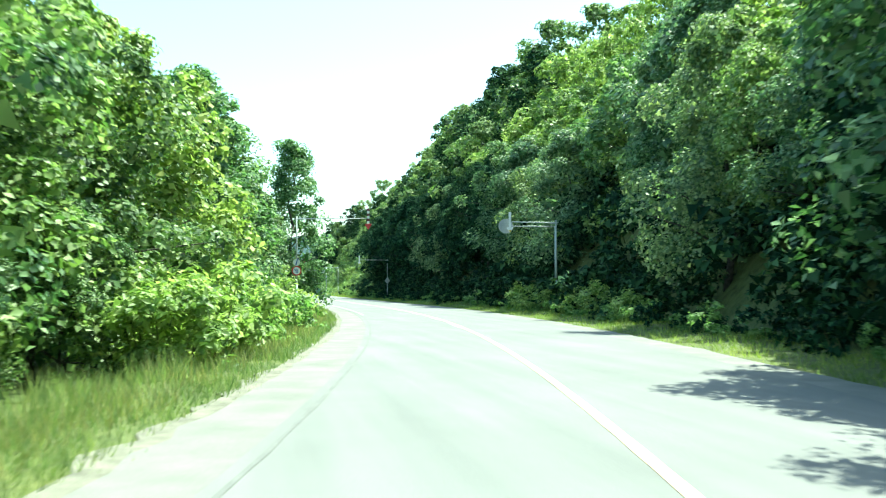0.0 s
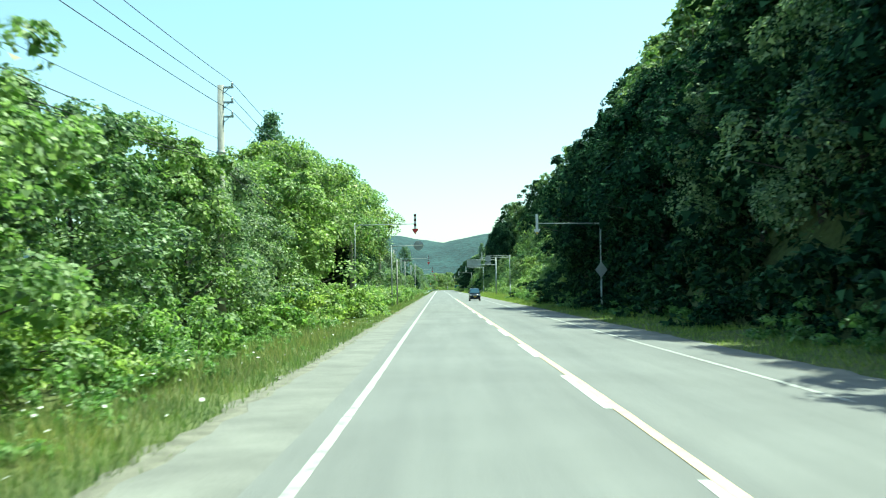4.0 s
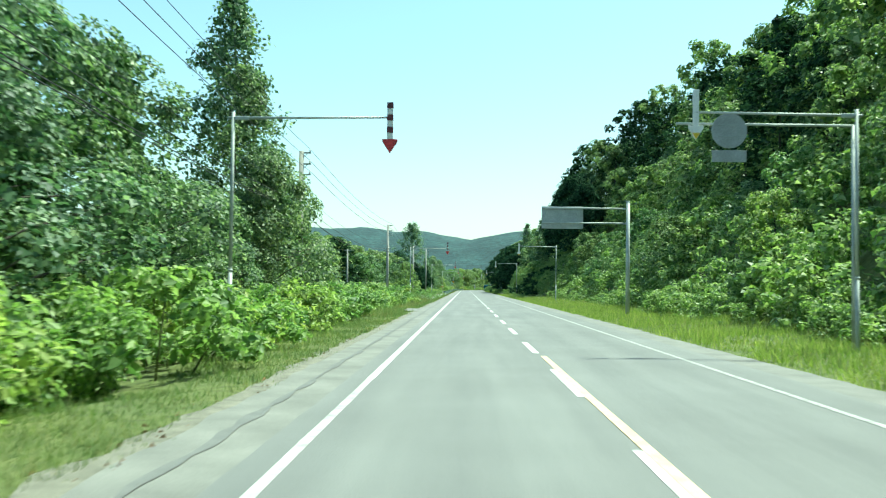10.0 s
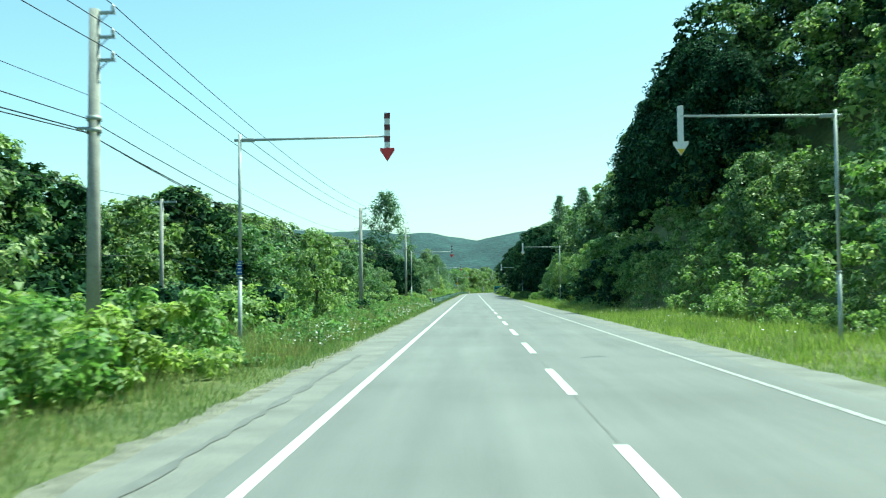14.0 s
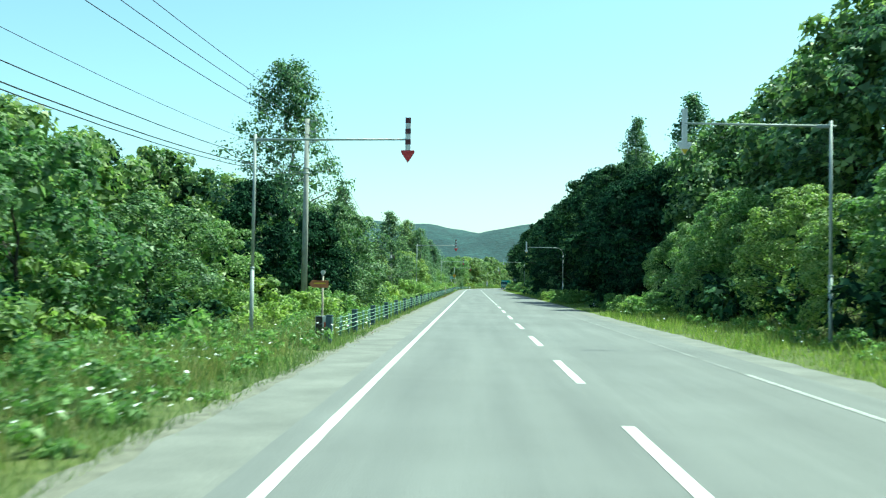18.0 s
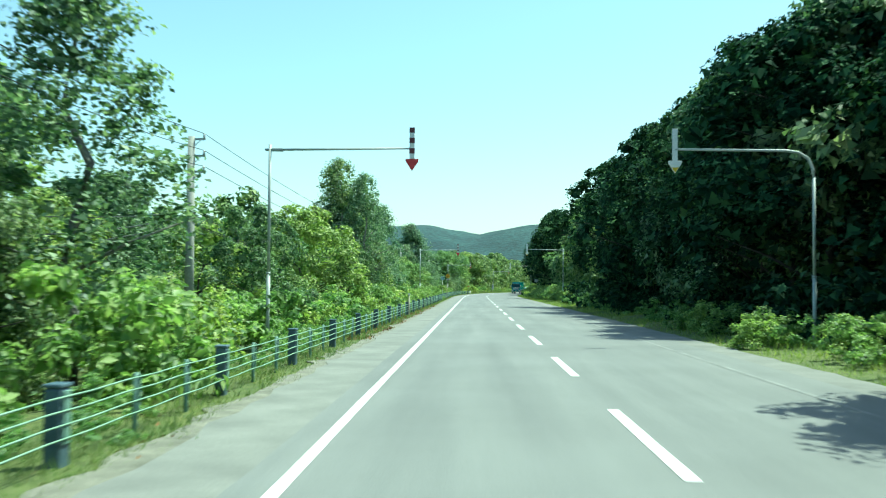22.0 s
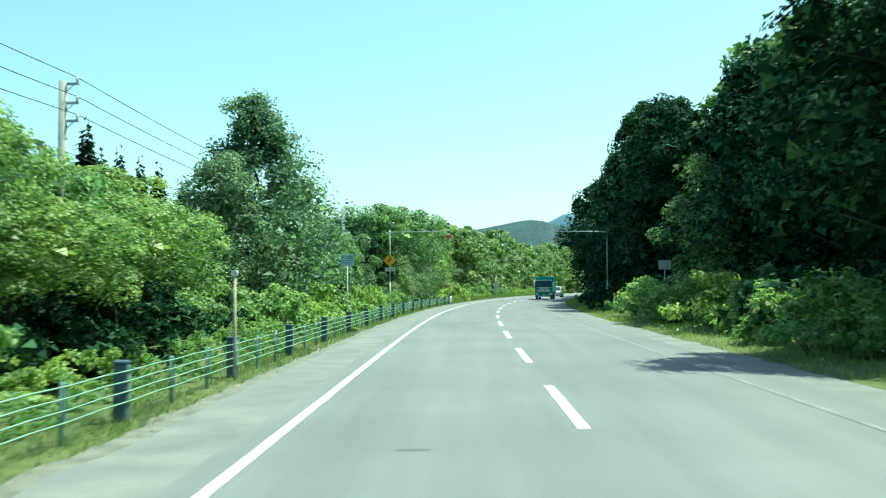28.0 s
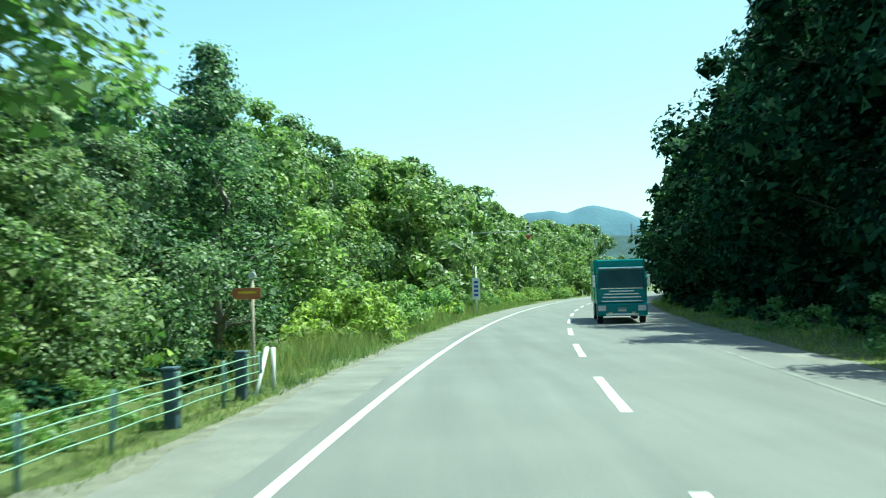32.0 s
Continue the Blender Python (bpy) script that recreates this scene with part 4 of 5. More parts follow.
band(["fern"], 560, 586, 0.8, -13.5, -9.5, 1.0, 1.9, "undergrowth")
band(["dark_a"], 626, 650, 4.5, -16.8, -14.8, 6.5, 8.0)
for s, h in ((570, 4.5), (576.5, 5.0)):
    plant("canopy", s, -11.6, h, "", 1.25)
band(["knot_a", "knot_b"], 256, 298, 2.1, -9.4, -8.2, 1.6, 2.3)
band(["weed"], 296, 384, 1.2, -13.0, -7.0, 0.7, 1.4, "weeds")
band(["weed"], 296, 384, 0.6, -8.6, -5.9, 0.45, 0.95, "weeds")
band(["knot_b"], 300, 400, 4.5, -17, -12, 1.4, 2.6)
band(["brush"], 330, 374, 1.7, 10.6, 14.0, 1.2, 2.2, "undergrowth")
band(["knot_a", "knot_b"], 388, 440, 4.4, -9.4, -8.0, 0.9, 1.7)
band(["knot_a", "knot_b", "knot_c"], 440, 563, 2.7, -9.6, -7.6, 1.4, 2.4)
band(["knot_a", "knot_b"], 563, 583, 2.7, -9.6, -7.6, 0.7, 1.1)
band(["knot_a", "knot_b", "knot_c"], 583, 626, 2.7, -9.6, -7.6, 1.4, 2.4)
band(["knot_a", "fern"], 626, 652, 1.6, -9.2, -6.9, 0.5, 0.9, "weeds")
band(["knot_c", "knot_a", "knot_b"], 658, 684, 1.7, -9.4, -7.2, 1.5, 2.2)
band(["knot_c", "knot_a"], 684, 764, 2.2, -8.8, -6.9, 1.3, 1.9)
band(["fern", "weed"], 0, 205, 2.0, 7.2, 9.0, 0.7, 1.5, "weeds")
band(["weed"], 345, 440, 1.6, 7.2, 9.6, 0.5, 1.0, "weeds")
band(["weed"], 60, 120, 1.2, -9.0, -6.8, 0.5, 1.0, "weeds")
band(["weed"], 384, 640, 1.5, -7.2, -6.4, 0.4, 0.8, "weeds")
band(["fern", "weed"], 440, 530, 1.6, 6.9, 8.4, 0.7, 1.2, "weeds")
band(["knot_a", "knot_b", "knot_c"], 534, 602, 1.8, 7.4, 8.8, 1.6, 2.3)
band(["knot_a", "knot_b"], 436, 471, 1.7, 6.2, 7.8, 0.8, 1.3)
band(["knot_a", "knot_b"], 405, 421, 2.0, 6.8, 8.2, 0.8, 1.4)
band(["fern", "weed"], 604, 720, 1.8, 6.9, 8.6, 0.6, 1.4, "weeds")
band(["fern"], -5, 120, 1.3, 11.2, 15.5, 2.0, 3.6, "undergrowth")



def finish_plants():
    """Far trees and low weeds join into one mass each; the patterns that were copied from are taken away."""
    names = {"woods on the hillside": ("hillside_woods", "dense broadleaf woods in green and shade-dark leaves covering the steep hillside", "woods"),
             "woods beside the road": ("background_woods", "green broadleaf woods standing back from the road", "woods"),
             "weeds": ("verge_weeds", "low leafy green weeds scattered over the verges", "weeds"),
             "undergrowth": ("undergrowth", "leafy green undergrowth and bushes below the woods", "bushes")}
    for group, items in JOINED.items():
        name, label, category = names[group]
        by = {}
        for kind, m in items:
            for child in FAR[kind].children:
                v, f = SHAPES.setdefault(child.data.name, coords(child.data))
                a = np.array(m)
                by.setdefault(child.data.materials[0].name, []).append((v @ a[:3, :3].T + a[:3, 3], f))
        v, f, idx, o, mats = [], [], [], 0, []
        for mat, pairs in by.items():
            for a, b in pairs:
                v.append(a)
                f.append(b + o)
                idx.append(np.full(len(b), len(mats), np.int32))
                o += len(a)
            mats.append(bpy.data.materials[mat])
        me = array_mesh(name, np.concatenate(v), np.concatenate(f), mats)
        me.polygons.foreach_set("material_index", np.concatenate(idx))
        tagged(new(name, me), label, category, kind="stuff")
    for p in PLANTS.values():
        for o in (*p.children, p):
            bpy.data.objects.remove(o)


SHAPES = {}
finish_plants()


# ---- grass, flowers and litter on the verges ----
def blades(name, seed, bands_, mat, label, category, width=0.014):
    """Blades of grass as thin leaning triangles. Each band: s0, s1, lat0, lat1, blades a square metre, height low and high."""
    rng = np.random.default_rng(seed)
    vs = []
    for s0, s1, l0, l1, dens, h0, h1 in bands_:
        n = int((s1 - s0) * abs(l1 - l0) * dens)
        s, lat = s0 + (s1 - s0) * rng.random(n), l0 + (l1 - l0) * rng.random(n)
        keep = np.sin(s * 1.7 + lat * 2.3) + np.sin(s * 0.53 - lat * 1.1) + rng.normal(size=n) * 0.8 > -1.1
        keep &= ~((s > 260.3) & (s < 268.7) & (lat < -4.6) & (lat > -6.2))
        s, lat = s[keep], lat[keep]
        n = len(s)
        p = np.interp(s, STATIONS, HEADING)
        base = np.stack([np.interp(s, STATIONS, LINE_X) + lat * np.cos(p), np.interp(s, STATIONS, LINE_Y) + lat * np.sin(p), relief(s, lat) - 0.02], 1)
        h = (h0 + (h1 - h0) * rng.random(n) ** 1.4) * (0.8 + 0.35 * np.sin(s * 0.9) * np.cos(lat * 1.3))
        a = rng.random(n) * math.tau
        w = width * (0.6 + 0.8 * rng.random(n))
        side = np.stack([np.cos(a) * w, np.sin(a) * w, np.zeros(n)], 1)
        lean = rng.normal(size=(n, 3)) * 0.32 * h[:, None]
        lean[:, 2] = h
        vs.append(np.stack([base - side, base + side, base + lean], 1).reshape(-1, 3))
    v = np.concatenate(vs)
    f = np.arange(len(v)).reshape(-1, 3)
    tagged(new(name, array_mesh(name, v, f, mat)), label, category, kind="stuff")


blades("verge_grass", 301, [
    (0, 120, -7.6, -5.25, 190, 0.10, 0.36), (0, 56, -9.0, -6.6, 90, 0.35, 0.8), (60, 122, -9.0, -7.4, 80, 0.30, 0.65), (120, 296, -7.6, -5.25, 200, 0.05, 0.22), (250, 260, -8.2, -5.6, 110, 0.3, 0.65), (262, 300, -8.4, -7.2, 60, 0.2, 0.45),
    (296, 384, -6.6, -5.15, 190, 0.08, 0.42), (296, 384, -10, -6.3, 100, 0.4, 0.95), (296, 384, -14, -10, 36, 0.4, 0.9), (384, 646, -7.3, -5.25, 200, 0.05, 0.23), (644, 720, -8.4, -5.2, 130, 0.12, 0.5), (646, 720, -8.6, -5.9, 80, 0.4, 0.85),
    (0, 720, -5.35, -4.9, 40, 0.03, 0.11)],
    GRASS, "fine green and straw-coloured grass on the roadside verge", "grass", 0.010)
blades("dry_grass", 303, [
    (296, 384, -12.5, -5.9, 64, 0.45, 1.05), (644, 690, -8.2, -5.8, 60, 0.4, 0.9), (0, 122, -8.0, -5.8, 48, 0.25, 0.7), (245, 300, -8.4, -5.8, 26, 0.25, 0.6), (120, 245, -6.6, -5.3, 22, 0.08, 0.25), (384, 644, -6.8, -5.3, 26, 0.06, 0.24), (205, 400, 5.6, 11.5, 10, 0.3, 0.7), (556, 615, 5.2, 6.8, 26, 0.05, 0.2)],
    STRAW, "pale straw-coloured dry grass stalks among the green verge grass", "grass", 0.009)
blades("bank_grass", 307, [
    (0, 205, 5.25, 8.6, 66, 0.08, 0.32), (190, 345, 5.25, 12.4, 92, 0.14, 0.5), (345, 410, 5.25, 11.0, 90, 0.12, 0.5), (410, 720, 5.3, 8.6, 66, 0.06, 0.28)],
    BANK_GRASS, "bright green long grass on the bank across the road", "grass")


def flowers():
    """Small white daisy heads: a tilted eight-sided disc on each stalk's end."""
    rng = np.random.default_rng(311)
    vs, fs, o = [], [], 0
    for s0, s1, l0, l1, n, hh in ((60, 122, -8.6, -5.2, 330, 0.42), (296, 384, -8.6, -5.0, 1500, 0.5), (280, 420, 5.4, 9.5, 420, 0.4), (560, 640, 5.5, 7.5, 160, 0.3), (384, 402, -7.2, -5.2, 60, 0.3)):
        for _ in range(n):
            s, lat = s0 + (s1 - s0) * rng.random(), l0 + (l1 - l0) * rng.random()
            if math.sin(s * 0.8) + math.sin(s * 0.23 + lat) + rng.normal() * 0.5 < 0.1:
                continue
            c = np.array(at(s, lat, float(relief(s, lat)) + hh * (0.6 + 0.6 * rng.random())))
            t = rng.normal(size=3) * 0.5
            t[2] = 1
            t /= np.linalg.norm(t)
            a = np.cross(t, [1, 0, 0.1])
            a /= np.linalg.norm(a)
            b = np.cross(t, a)
            r = 0.020 + 0.018 * rng.random()
            ring = [c + r * (math.cos(k * math.tau / 6) * a + math.sin(k * math.tau / 6) * b) for k in range(6)]
            vs += [c + t * 0.012] + ring
            fs += [[o, o + 1 + k, o + 1 + (k + 1) % 6] for k in range(6)]
            o += 7
    tagged(new("wild_flowers", array_mesh("wild_flowers", np.array(vs), np.array(fs), PETAL)), "small white daisies scattered through the verge grass", "flowers", kind="stuff")


flowers()
blades("dry_litter", 313, [(462, 520, -6.3, -5.1, 60, 0.03, 0.14), (384, 460, -6.2, -5.1, 8, 0.02, 0.08), (120, 260, -5.7, -4.9, 12, 0.02, 0.09)], LITTER, "brown dry cut grass and leaf litter at the road edge", "litter", 0.06)

# ---- roadside poles with overhead arrows ----
BAND_H = 0.155


def arrow_parts(root, x, z_tip, back):
    """The hanging arrow: a striped shaft over a pointed head; plain pale metal on its back."""
    shaft_lo, shaft_hi = z_tip + 0.36, z_tip + 1.28
    bm = bmesh.new()
    box(bm, (x - 0.075, -0.022, shaft_lo), (x + 0.075, 0.022, shaft_hi), 0.006)
    shaft = part("shaft", bm, WHITE, root, "white striped arrow shaft")
    if not back:
        for k in range(3):
            z = shaft_lo + 0.16 + k * 2 * BAND_H
            bm = bmesh.new()
            box(bm, (x - 0.079, -0.027, z), (x + 0.079, 0.027, z + BAND_H), 0.004)
            part("red_band", bm, DARK_RED, shaft)
    bm = bmesh.new()
    prism(bm, [(x - 0.19, z_tip + 0.36), (x - 0.19, z_tip + 0.29), (x, z_tip), (x + 0.19, z_tip + 0.29), (x + 0.19, z_tip + 0.36)], -0.03, 0.03, 0.006)
    head = part("arrow_head", bm, WHITE if back else RED, root, "pale back of the arrow head" if back else "red arrow head")
    if back:
        bm = bmesh.new()
        prism(bm, [(x - 0.10, z_tip + 0.17), (x, z_tip + 0.015), (x + 0.10, z_tip + 0.17)], -0.036, -0.031)
        part("reflector", bm, PLATE_YELLOW, head, "yellow reflector")


def arrow_pole(s, lat, arrow_lat, z_arm=5.68, z_tip=5.04, back=False, bent=False, double=False, turn=0.0):
    side = 1 if lat > 0 else -1
    z0 = float(relief(s, lat))
    root = thing("arrow_post", "galvanised post holding the pale back of a hanging road arrow" if back else "galvanised post holding a red and white hanging road arrow", "road marker", place(s, lat, 0, turn), "overhead arrow posts")
    x1 = arrow_lat - lat
    bm = bmesh.new()
    tube(bm, (0, 0, z0 - 0.3), (0, 0, 2.0), 0.057, 0.057, 12)
    tube(bm, (0, 0, 2.0), (0, 0, z_arm - (0.75 if bent else -0.16)), 0.048, 0.044, 12)
    part("pole", bm, STEEL, root)
    bm = bmesh.new()
    tube(bm, (0, 0, 1.97), (0, 0, 2.04), 0.066, 0.066, 12)
    part("collar", bm, STEEL, root)
    bm = bmesh.new()
    if bent:
        bent_tube(bm, [(0, 0, z_arm - 0.76), (-side * 0.03, 0, z_arm - 0.5), (-side * 0.16, 0, z_arm - 0.22), (-side * 0.42, 0, z_arm - 0.05), (-side * 0.8, 0, z_arm), (x1, 0, z_arm + 0.03)], [0.045, 0.045, 0.044, 0.042, 0.04, 0.03], 10)
    else:
        tube(bm, (side * 0.14, 0, z_arm), (x1, 0, z_arm + 0.05), 0.040, 0.026, 10)
    part("arm", bm, STEEL, root)
    if not bent:
        bm = bmesh.new()
        box(bm, (-0.40 if side > 0 else 0.04, -0.045, z_arm - 0.05), (-0.04 if side > 0 else 0.40, 0.045, z_arm + 0.05), 0.02)
        part("clamp", bm, STEEL, root, "bolted steel arm clamp")
    if double:
        bm = bmesh.new()
        tube(bm, (0, 0.25, z0 - 0.3), (0, 0.25, z_arm - 0.2), 0.045, 0.042, 12)
        part("second_pole", bm, STEEL, root)
        bm = bmesh.new()
        tube(bm, (0, 0.25, z_arm - 0.22), (x1 - 0.45, 0.25, z_arm - 0.20), 0.036, 0.032, 10)
        part("second_arm", bm, STEEL, root)
    arrow_parts(root, x1, z_tip, back)
    return root


for s, lat in ((139.0, -7.6), (219.2, -7.75), (300.1, -7.7), (380.9, -8.15), (460.2, -8.0), (542.2, -8.0), (620.8, -8.12), (700.3, -8.0)):
    post = arrow_pole(s, lat, -3.77, 5.86 if 210 < s < 230 else 5.68, 5.00 if 210 < s < 230 else 5.06)
    if 290 < s < 310:
        bm = bmesh.new()
        box(bm, (-0.07, -0.062, 2.10), (0.07, -0.052, 2.46), 0.004)
        tag = part("tag_plate", bm, BLUE, post, "small blue plate with unreadable pale writing")
        for z in (2.16, 2.25, 2.34, 2.40):
            bm = bmesh.new()
            box(bm, (-0.05, -0.066, z), (0.05, -0.0625, z + 0.025))
            part("writing_bar", bm, WHITE, tag)
first_left = arrow_pole(59.5, -7.5, -3.2, 5.82, 5.18)
for s, bent, z in ((137.6, False, 5.5), (299.5, False, 6.0), (379.8, False, 6.05), (459.5, True, 5.6), (539.3, False, 5.68), (620.2, False, 5.55), (705.0, False, 5.7)):
    post = arrow_pole(s, 7.75, 3.82, z, z - {299.5: 0.97, 379.8: 0.83}.get(s, 0.66), True, bent)
    if s < 140:
        bm = bmesh.new()
        prism(bm, [(0, 3.13), (0.38, 2.62), (0, 2.11), (-0.38, 2.62)], -0.085, -0.062, 0.008)
        part("sign_plate", bm, SIGN_BACK, post, "grey back of a diamond warning sign")
first_right = arrow_pole(59.2, 8.4, 5.5, 5.62, 4.98, True, False, True)
third_right = arrow_pole(219.4, 7.98, 3.95, 6.1, 5.45, True, False, True)


def sign_back_disc(root, x, z, r, y=-0.03):
    bm = bmesh.new()
    disc(bm, r, y - 0.012, y + 0.012, x, z, 32)
    plate = part("sign_disc", bm, SIGN_BACK, root, "pale grey back of a round sign")
    for dz in (-0.32 * r, 0.32 * r):
        bm = bmesh.new()
        box(bm, (x - r * 0.62, y - 0.035, z + dz - 0.018), (x + r * 0.62, y - 0.0125, z + dz + 0.018), 0.004)
        part("stiffener", bm, STEEL, plate)
    bm = bmesh.new()
    box(bm, (x + r * 0.42, y - 0.05, z - r * 0.6), (x + r * 0.52, y - 0.0355, z + r * 0.6), 0.004)
    part("bracket", bm, STEEL, plate)


sign_back_disc(first_right, 5.27 - 8.4, 5.42, 0.45, 0.20)
sign_back_disc(third_right, 4.84 - 7.98, 5.72, 0.45, 0.20)
bm = bmesh.new()
box(bm, (4.40 - 7.98, 0.185, 4.92), (5.28 - 7.98, 0.205, 5.22), 0.006)
part("supplement_plate", bm, SIGN_BACK, third_right, "grey back of a small sign plate")

# the round no-overtaking sign and the round plate above it on the first post
bm = bmesh.new()
disc(bm, 0.29, -0.085, -0.065, 0.0, 2.70, 32)
ring = part("round_sign", bm, RED, first_left, "round red-rimmed white traffic sign with dark arrows")
bm = bmesh.new()
disc(bm, 0.22, -0.093, -0.0855, 0.0, 2.70, 32)
part("sign_field", bm, WHITE, ring)
for pts in ([(-0.05, 2.55), (-0.01, 2.55), (0.0, 2.82), (-0.045, 2.84)], [(-0.15, 2.80), (-0.13, 2.84), (-0.01, 2.68), (-0.03, 2.65)], [(0.05, 2.56), (0.09, 2.56), (0.09, 2.82), (0.05, 2.82)]):
    bm = bmesh.new()
    prism(bm, pts, -0.098, -0.0935)
    part("sign_stroke", bm, BLUE, ring)
bm = bmesh.new()
disc(bm, 0.21, -0.085, -0.065, 0.0, 3.21, 28)
disc_up = part("limit_end_sign", bm, WHITE, first_left, "round white sign with a blue slanting bar")
bm = bmesh.new()
prism(bm, [(-0.08, 3.03), (-0.02, 3.02), (0.08, 3.39), (0.02, 3.40)], -0.091, -0.0855)
part("sign_stroke", bm, BLUE, disc_up)


def overhead_disc(s, lat, x, z):
    root = thing("overhead_sign", "galvanised post holding the grey back of a round sign", "traffic sign", place(s, lat))
    z0 = float(relief(s, lat))
    bm = bmesh.new()
    tube(bm, (0, 0, z0 - 0.3), (0, 0, z + 0.12), 0.06, 0.052, 12)
    part("pole", bm, STEEL, root)
    bm = bmesh.new()
    tube(bm, (-0.1, 0, z), (x + 0.35, 0, z + 0.05), 0.045, 0.036, 10)
    part("arm", bm, STEEL, root)
    bm = bmesh.new()
    box(bm, (0.04, -0.05, z - 0.06), (0.42, 0.05, z + 0.06), 0.02)
    part("clamp", bm, STEEL, root)
    sign_back_disc(root, x, z + 0.03, 0.47, 0.07)


overhead_disc(169.7, -6.75, 6.75 - 4.2, 5.63)


def gantry_sign():
    root = thing("direction_sign", "large grey sign back on a thick steel post", "traffic sign", place(254.6, 8.0))
    bm = bmesh.new()
    tube(bm, (0, 0, -0.4), (0, 0, 6.95), 0.135, 0.11, 16)
    part("pole", bm, STEEL, root)
    bm = bmesh.new()
    tube(bm, (0, 0, 6.93), (0, 0, 6.99), 0.14, 0.12, 16)
    part("pole_cap", bm, STEEL, root)
    for z in (6.52, 5.62):
        bm = bmesh.new()
        tube(bm, (0.05, 0, z), (-5.2, 0, z), 0.055, 0.05, 10)
        part("bar", bm, STEEL, root)
    bm = bmesh.new()
    box(bm, (2.77 - 8, 0.06, 5.27), (5.29 - 8, 0.09, 6.62), 0.01)
    panel = part("sign_panel", bm, SIGN_BACK, root, "grey ribbed back of the sign panel")
    for x in (3.0, 3.95, 4.95):
        bm = bmesh.new()
        box(bm, (x - 8 - 0.05, -0.0, 5.36), (x - 8 + 0.05, 0.058, 6.54), 0.008)
        part("upright_rib", bm, STEEL, panel)
    for z in (5.42, 6.0, 6.40):
        bm = bmesh.new()
        box(bm, (2.82 - 8, 0.03, z - 0.02), (5.24 - 8, 0.0585, z + 0.02))
        part("cross_rib", bm, STEEL, panel)


gantry_sign()


# ---- signs near the second bend ----
def warning_sign():
    post = [o for o in bpy.data.objects if o.name.startswith("arrow_post") and abs((o.matrix_basis.translation - at(620.8, -8.12)).length) < 0.3][0]
    c, r = 3.60, 0.50
    bm = bmesh.new()
    prism(bm, [(0, c + r), (r, c), (0, c - r), (-r, c)], -0.085, -0.062, 0.012)
    plate = part("warning_plate", bm, YELLOW, post, "yellow diamond warning plate with a black leaping shape")
    for a, b in ((0.46, 0.435),):
        for k in range(4):
            q0, q1 = k * math.pi / 2, (k + 1) * math.pi / 2
            bm = bmesh.new()
            prism(bm, [(a * math.cos(q0), c + a * math.sin(q0)), (a * math.cos(q1), c + a * math.sin(q1)), (b * math.cos(q1), c + b * math.sin(q1)), (b * math.cos(q0), c + b * math.sin(q0))], -0.089, -0.0855)
            part("border_bar", bm, INK, plate)
    for pts in ([(-0.15, -0.14), (-0.10, -0.16), (0.02, -0.02), (0.14, 0.06), (0.10, 0.13), (-0.02, 0.06), (-0.10, -0.02)], [(0.06, 0.08), (0.12, 0.06), (0.08, 0.26), (0.03, 0.22)], [(0.08, 0.20), (0.10, 0.24), (-0.06, 0.30), (-0.05, 0.26)], [(-0.20, -0.02), (-0.18, 0.02), (-0.04, 0.02), (-0.06, -0.04)]):
        bm = bmesh.new()
        prism(bm, [(x, c + z) for x, z in pts], -0.0885, -0.0855)
        part("dark_shape", bm, INK, plate)
    bm = bmesh.new()
    box(bm, (-0.36, -0.085, 2.79), (0.36, -0.065, 3.05), 0.006)
    small = part("supplement_plate", bm, WHITE, post, "white plate with a row of unreadable dark characters")
    for k in range(4):
        for dx, dz, w, h in ((-0.06, 0.05, 0.12, 0.02), (-0.06, -0.01, 0.12, 0.02), (-0.06, -0.07, 0.12, 0.02), (-0.01, -0.07, 0.025, 0.14)):
            x = -0.255 + k * 0.17
            bm = bmesh.new()
            box(bm, (x + dx, -0.0895, 2.92 + dz), (x + dx + w, -0.0855, 2.92 + dz + h))
            part("writing_bar", bm, INK, small)


warning_sign()


def lettering(text, size, mat, parent, x, y, z, name="number"):
    cu = bpy.data.curves.new(name, "FONT")
    cu.body, cu.size, cu.align_x, cu.extrude = text, size, "CENTER", 0.002
    tmp = bpy.data.objects.new(name, cu)
    scene.collection.objects.link(tmp)
    me = bpy.data.meshes.new_from_object(tmp.evaluated_get(bpy.context.evaluated_depsgraph_get()))
    bpy.data.objects.remove(tmp)
    me.materials.clear()
    me.materials.append(mat)
    ob = new(name, me)
    ob.parent = parent
    ob.matrix_basis = pose(x, y, z, 90, 0, 0)
    return ob


def kilometre_sign():
    root = thing("distance_sign", "pale green distance sign reading 106 on a thin white post", "road sign", place(596.7, -7.45))
    z0 = float(relief(596.7, -7.45))
    bm = bmesh.new()
    tube(bm, (0, 0.03, z0 - 0.3), (0, 0.03, 3.1), 0.03, 0.03, 10)
    part("post", bm, WHITE, root)
    bm = bmesh.new()
    box(bm, (-0.32, -0.02, 2.68), (0.32, 0.0, 3.27), 0.006)
    plate = part("plate", bm, GREENISH, root)
    bm = bmesh.new()
    box(bm, (-0.31, -0.0245, 2.955), (0.31, -0.0205, 2.985))
    part("rule", bm, BLUE, plate)
    lettering("106", 0.24, INK, plate, 0.10, -0.023, 3.03)
    for x0, x1, z, h in ((-0.28, -0.14, 3.16, 0.03), (-0.26, -0.16, 3.08, 0.03), (-0.25, 0.25, 2.86, 0.025), (-0.25, 0.18, 2.78, 0.025)):
        bm = bmesh.new()
        box(bm, (x0, -0.0245, z), (x1, -0.0205, z + h))
        part("writing_bar", bm, BLUE, plate)


kilometre_sign()


